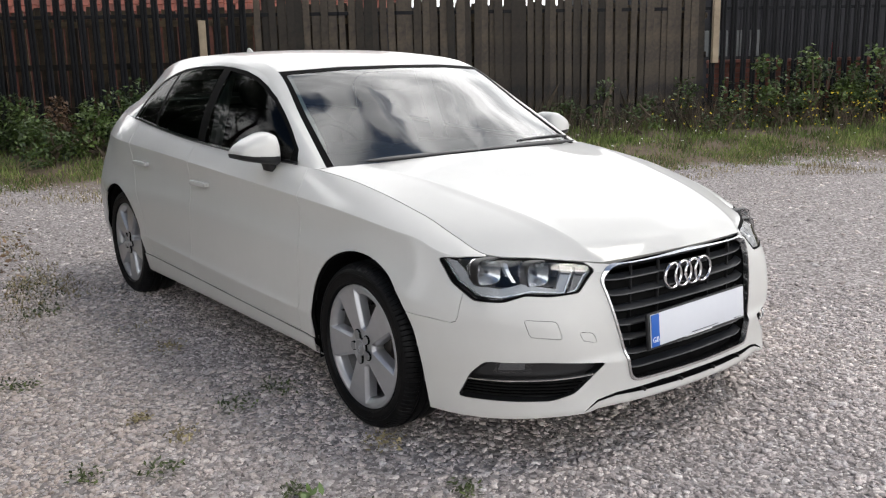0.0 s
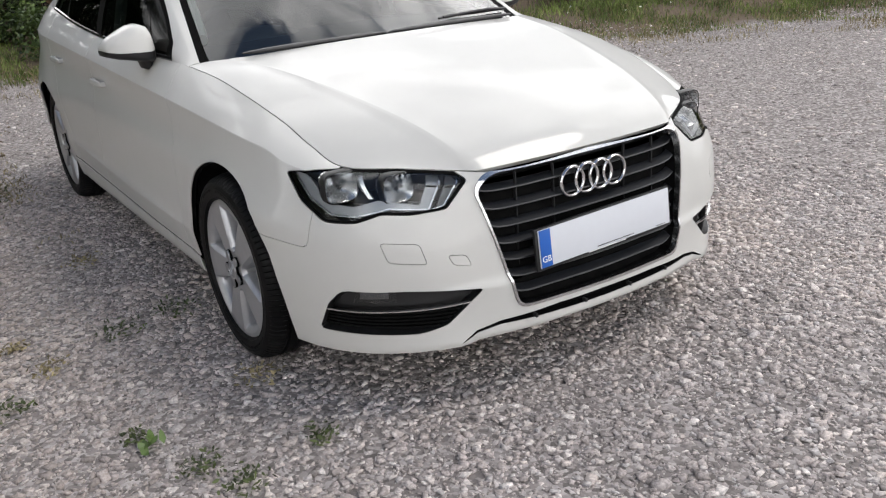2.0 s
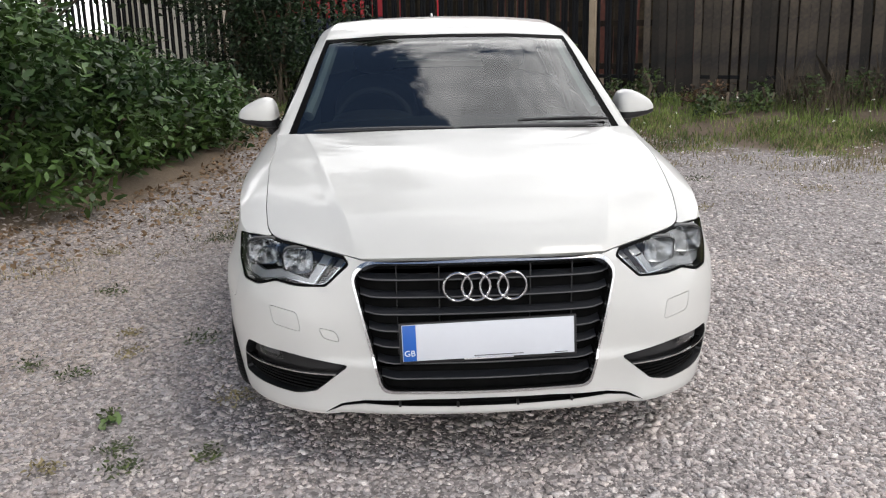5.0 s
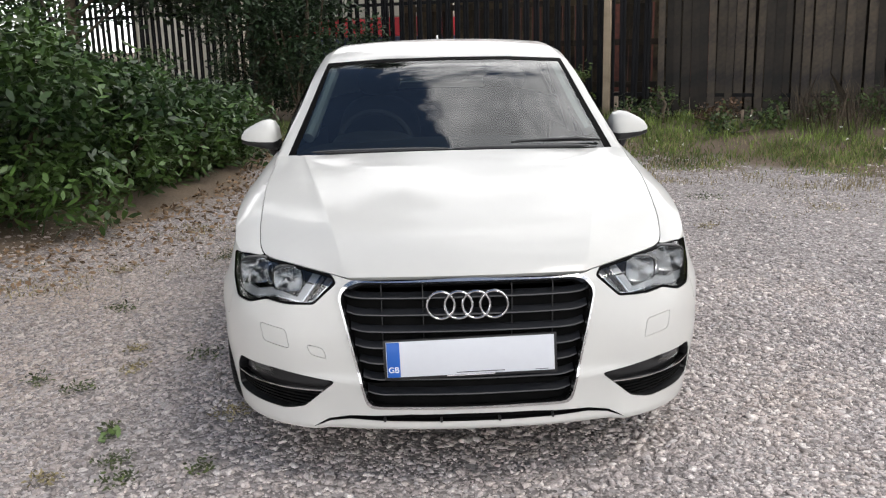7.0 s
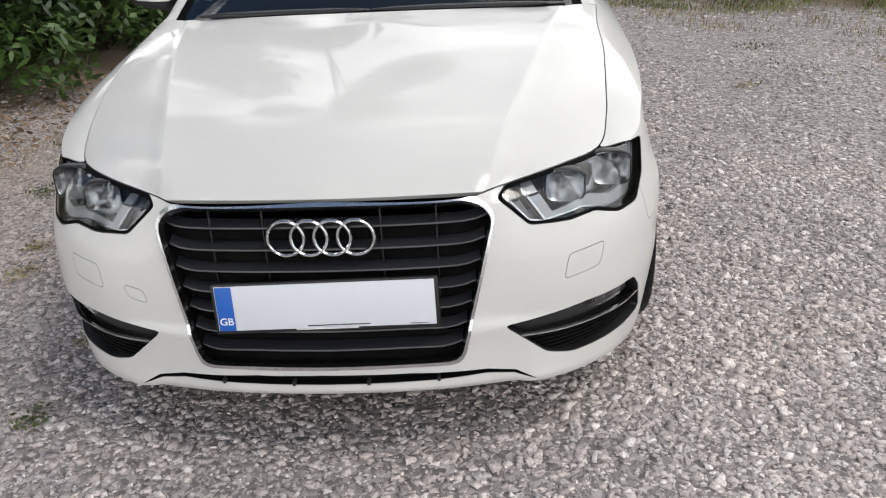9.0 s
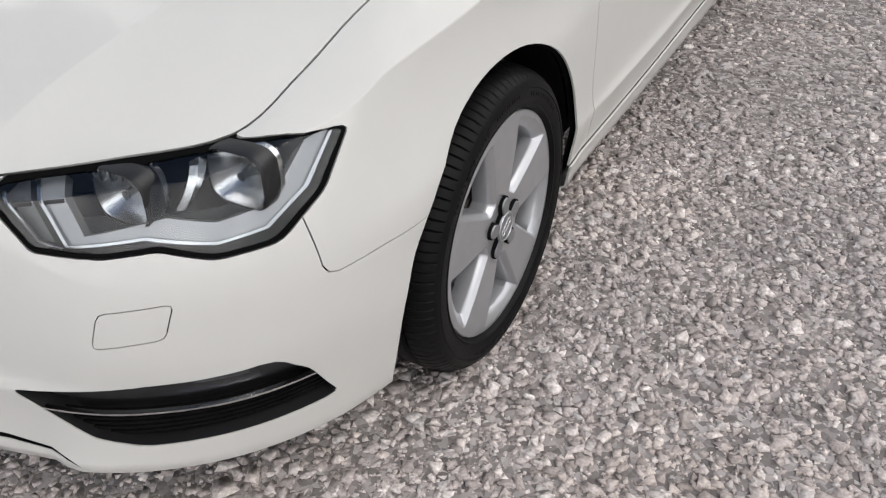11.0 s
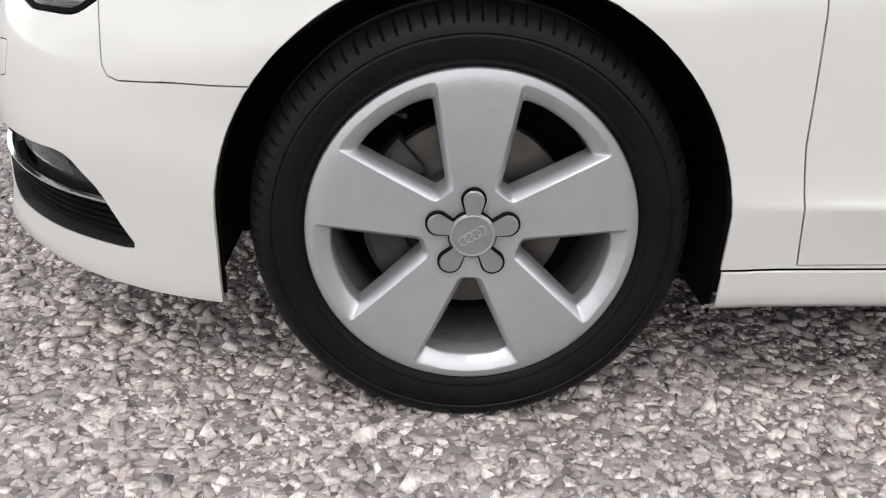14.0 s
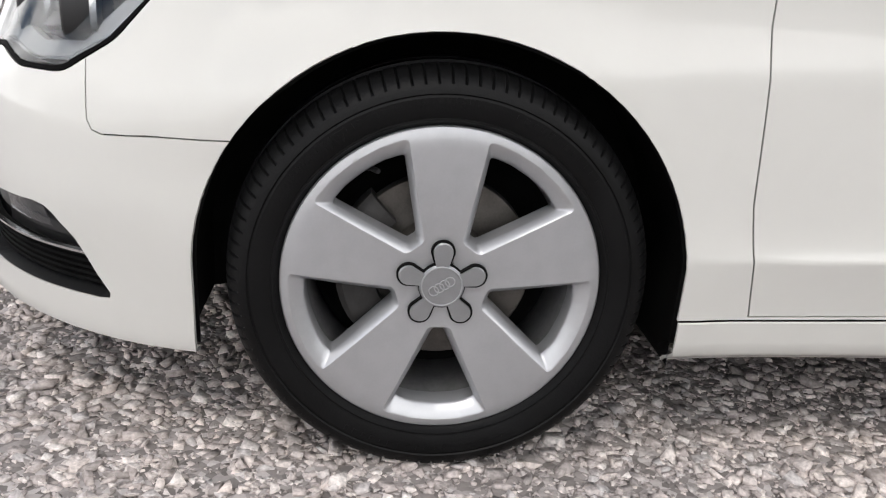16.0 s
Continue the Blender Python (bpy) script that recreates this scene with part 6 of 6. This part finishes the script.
# ---- fences and what stands behind them ----
IRON = mat("painted_steel", (.0065, .0068, .0085), .7, var=.4, scale=6, obj=.25, spec=.2)
BOARD = mat("weathered_board", (.080, .058, .033), .9, color2=(.016, .013, .010), scale=2.2, obj=.65, bump=.4, bscale=30)
FRONTB = mat("grey_brown_board", (.056, .044, .031), .88, color2=(.018, .016, .015), scale=2.6, obj=.65, bump=.4, bscale=30)
POST = mat("bare_post", (.34, .27, .19), .85, color2=(.24, .19, .13), scale=6, bump=.3)
BRICKM = mat("red_brick", (.17, .058, .040), .9, color2=(.095, .038, .028), scale=9, obj=.3, bump=.5, bscale=90)
MORTAR = mat("mortar", (.12, .09, .08), .95, var=.4, scale=12)
TILE = mat("clay_tile", (.22, .062, .038), .85, color2=(.13, .04, .026), scale=3, island=.25)
DARKWALL = mat("dark_cladding", (.016, .016, .020), .8, var=.4, scale=3)
CREAM = mat("cream_panel", (.46, .43, .36), .6, var=.15, scale=2)
DULL = mat("dull_window", (.11, .115, .115), .5, var=.3, scale=4)
REDP = mat("red_panel", (.45, .02, .03), .5, var=.15, scale=2)
NAVY = mat("navy_panel", (.02, .03, .08), .5, var=.2, scale=2)
FROT = Matrix.Rotation(math.atan2(FENCE_D.y, FENCE_D.x), 4, "Z")


def fpose(s, n, z):
    return Matrix.Translation(at_fence(s, n, z)) @ FROT


def at_empty(name, s, n, label, category, group="", kind=""):
    ob = new(name)
    ob.matrix_world = fpose(s, n, 0)
    return tagged(ob, label, category, group, kind)


def boxpart(name, c, size, material, parent, bevel=.004, label=""):
    ob = part(name, add_box(bmesh.new(), c, size, bevel), material, parent, label, smooth=False)
    return ob


def pale_mesh():
    """A pressed steel pale: a folded section with a pointed, splayed top."""
    sec = [(-.047, .000), (-.034, .013), (-.013, .013), (0, .003), (.013, .013), (.034, .013), (.047, .000)]
    v, f = [], []
    for z, k in ((0, 1), (2.02, 1), (2.14, .25)):
        for x, y in sec:
            v.append((x * k, -y, z))
        for x, y in sec[::-1]:
            v.append((x * k, -y + .004, z))
    m = 2 * len(sec)
    for r in range(2):
        for i in range(m):
            f.append((r * m + i, r * m + (i + 1) % m, (r + 1) * m + (i + 1) % m, (r + 1) * m + i))
    mm = bpy.data.meshes.new("pale")
    mm.from_pydata(v, [], f)
    mm.materials.append(IRON)
    return mm


steel = at_empty("palisade_fence", 0, 0, "dark steel palisade fence of pointed pales", "fence", kind="structure")
boxpart("rail", (.5, .03, .62), (25.5, .04, .05), IRON, steel)
boxpart("rail", (.5, .03, 2.02), (25.5, .04, .05), IRON, steel)
for k in range(10):
    boxpart("fence_post", (-12 + k * 2.75, .07, 1.3), (.06, .05, 2.5), IRON, steel)
pm = pale_mesh()
fr_ = random.Random(3)
for k in range(154):
    if .70 < -12.2 + k * .1655 < 7.36:   # the stretch closed with boards
        continue
    o = new("pale", pm)
    o.parent = steel
    o.location, o.rotation_euler = (-12.2 + k * .1655 + fr_.uniform(-.006, .006), 0, .33 + fr_.uniform(-.015, .015)), (fr_.uniform(-.008, .008), fr_.uniform(-.010, .010), fr_.uniform(-.1, .1))

timber = at_empty("timber_fence", 0, -.30, "weathered vertical-board timber fence behind the palings", "fence", kind="structure")
for z in (.75, 1.35, 1.93):
    boxpart("rail", (1.95, -.042, z), (11.1, .040, .085), BOARD, timber)
bmx = []
for q in range(3):
    b_ = add_box(bmesh.new(), (0, 0, .875), (.100, .020, 1.75), .003)
    mm = bpy.data.meshes.new("board")
    b_.to_mesh(mm)
    b_.free()
    mm.materials.append(BOARD)
    bmx.append(mm)
for k in range(98):
    s = -3.6 + k * .1135
    if abs(s) < .06:
        continue
    o = new("board", bmx[k % 3])
    o.parent = timber
    o.location, o.rotation_euler = (s + fr_.uniform(-.012, .012), fr_.uniform(-.012, .004), .40 + fr_.uniform(-.03, .03)), (fr_.uniform(-.01, .01), fr_.uniform(-.012, .012), 0)
    o.scale = (fr_.uniform(.86, 1.12), 1, fr_.uniform(.97, 1.015))
fb = []
for q in range(3):
    b_ = add_box(bmesh.new(), (0, 0, 1.0), (.100 + .012 * q, .020, 2.0), .003)
    mm = bpy.data.meshes.new("board")
    b_.to_mesh(mm)
    b_.free()
    mm.materials.append(FRONTB)
    fb.append(mm)
s = .76
while s < 7.34:
    o = new("board", fb[fr_.randrange(3)])
    o.parent = timber
    o.location, o.rotation_euler = (s, -.30 + fr_.choice((0, .0, .024)), .30 + fr_.uniform(-.05, .03)), (fr_.uniform(-.008, .008), fr_.uniform(-.014, .014), 0)
    o.scale = (fr_.uniform(.85, 1.1), 1, fr_.uniform(.985, 1.02))
    s += fr_.uniform(.108, .128) + (.03 if fr_.random() < .15 else 0)
for s, z0, z1 in ((0.0, .25, 1.95), (7.50, 1.22, 2.75)):
    boxpart("post", (s, -.37, (z0 + z1) / 2), (.095, .075, z1 - z0), POST, timber, .006, "pale bare wooden post")

wall = at_empty("brick_wall", 10.4, -.32, "low red brick wall behind the palings", "wall", kind="structure")
boxpart("core", (0, .0, .58), (5.6, .09, 1.16), MORTAR, wall)
b_ = add_box(bmesh.new(), (0, 0, 0), (.215, .030, .065), .004)
bk = bpy.data.meshes.new("brick")
b_.to_mesh(bk)
b_.free()
bk.materials.append(BRICKM)
for c in range(11):
    for k in range(25):
        o = new("brick", bk)
        o.parent = wall
        o.location = (-2.75 + k * .225 + (.11 if c % 2 else 0), -.040 + fr_.uniform(-.002, .002), .42 + c * .075)
boxpart("coping", (0, 0, 1.235), (5.6, .25, .05), BRICKM, wall, .008)

shed = at_empty("dark_shed", 11.5, -4.0, "dark clad building beyond the fence", "building")
boxpart("shed_wall", (0, 1.5, 2.2), (8.5, 3.0, 4.4), DARKWALL, shed)
for k in range(40):
    boxpart("cladding_strip", (-4.15 + k * .21, -.012, 2.2), (.05, .024, 4.4), DARKWALL, shed, .004)
for x in (-2.3, -2.02, -1.68, -1.36):
    w_ = boxpart("window", (x, -.02, 1.55), (.20, .04, .50), DULL, shed, .006, "dull pale small window")
    boxpart("window_bar", (x, -.045, 1.55), (.02, .02, .5), DARKWALL, w_)
boxpart("red_sign", (.35, -.02, 1.35), (.10, .03, .35), REDP, shed)

# unseen dark box added so no bright sky shows between the boards
backdrop = at_empty("low_store", 4.6, -3.0, "unseen dark box added to darken gaps in the timber fence", "building")
boxpart("backdrop_body", (0, .8, 1.1), (6.0, 1.6, 2.2), DARKWALL, backdrop, .01)
boxpart("backdrop_lid", (0, .8, 2.23), (6.2, 1.8, .06), DARKWALL, backdrop, .01)
house_ = at_empty("brick_building", -2.5, -6.0, "red brick building with clay tile roof beyond the fence", "building")
boxpart("wall", (0, 2.0, 1.2), (11.0, 4.0, 2.4), BRICKM, house_)
tv, tf = [], []
for c in range(14):
    for k in range(48):
        x, y0, z0 = -5.7 + k * .24, -.25 + c * .20, 2.38 + c * .15
        i = len(tv)
        for dx, dy, dz in ((0, 0, .03), (.225, 0, .03), (.225, .26, .20), (0, .26, .20), (0, 0, 0), (.225, 0, 0)):
            tv.append((x + dx, y0 + dy, z0 + dz + .012 * ((k * 7 + c * 3) % 3)))
        tf += [(i, i + 1, i + 2, i + 3), (i + 4, i + 5, i + 1, i)]
ob = mesh("roof", tv, tf, TILE, house_, "red clay roof tiles")
mesh("roof_deck", [(-5.75, -.25, 2.36), (5.85, -.25, 2.36), (5.85, 2.55, 4.46), (-5.75, 2.55, 4.46)], [(0, 1, 2, 3)], BRICKM, house_)

lorry = at_empty("lorry", -6.6, -3.2, "cream lorry body with red and navy bands behind the fence", "lorry")
boxpart("body", (0, 1.1, .95), (3.4, 2.2, 1.2), NAVY, lorry, .03)
boxpart("red_band", (0, 1.1, 1.74), (3.4, 2.21, .37), REDP, lorry, .02)
boxpart("upper_body", (0, 1.1, 2.4), (3.4, 2.2, .94), CREAM, lorry, .03)
for x in (-1.1, 1.1):
    bm = bmesh.new()
    bmesh.ops.create_cone(bm, cap_ends=True, segments=24, radius1=.42, radius2=.42, depth=.28, matrix=Matrix.Translation((x, .1, .42)) @ pose(0, 0, 0, 90, 0, 0))
    part("lorry_wheel", bm, RUBBER, lorry)
cont = at_empty("container", -11.5, -3.4, "white ribbed container behind the fence", "container")
boxpart("container_body", (0, 1.2, 1.35), (3.2, 2.4, 2.5), CREAM, cont, .02)
for k in range(14):
    boxpart("rib", (-1.5 + k * .23, -.015, 1.35), (.09, .03, 2.4), CREAM, cont)
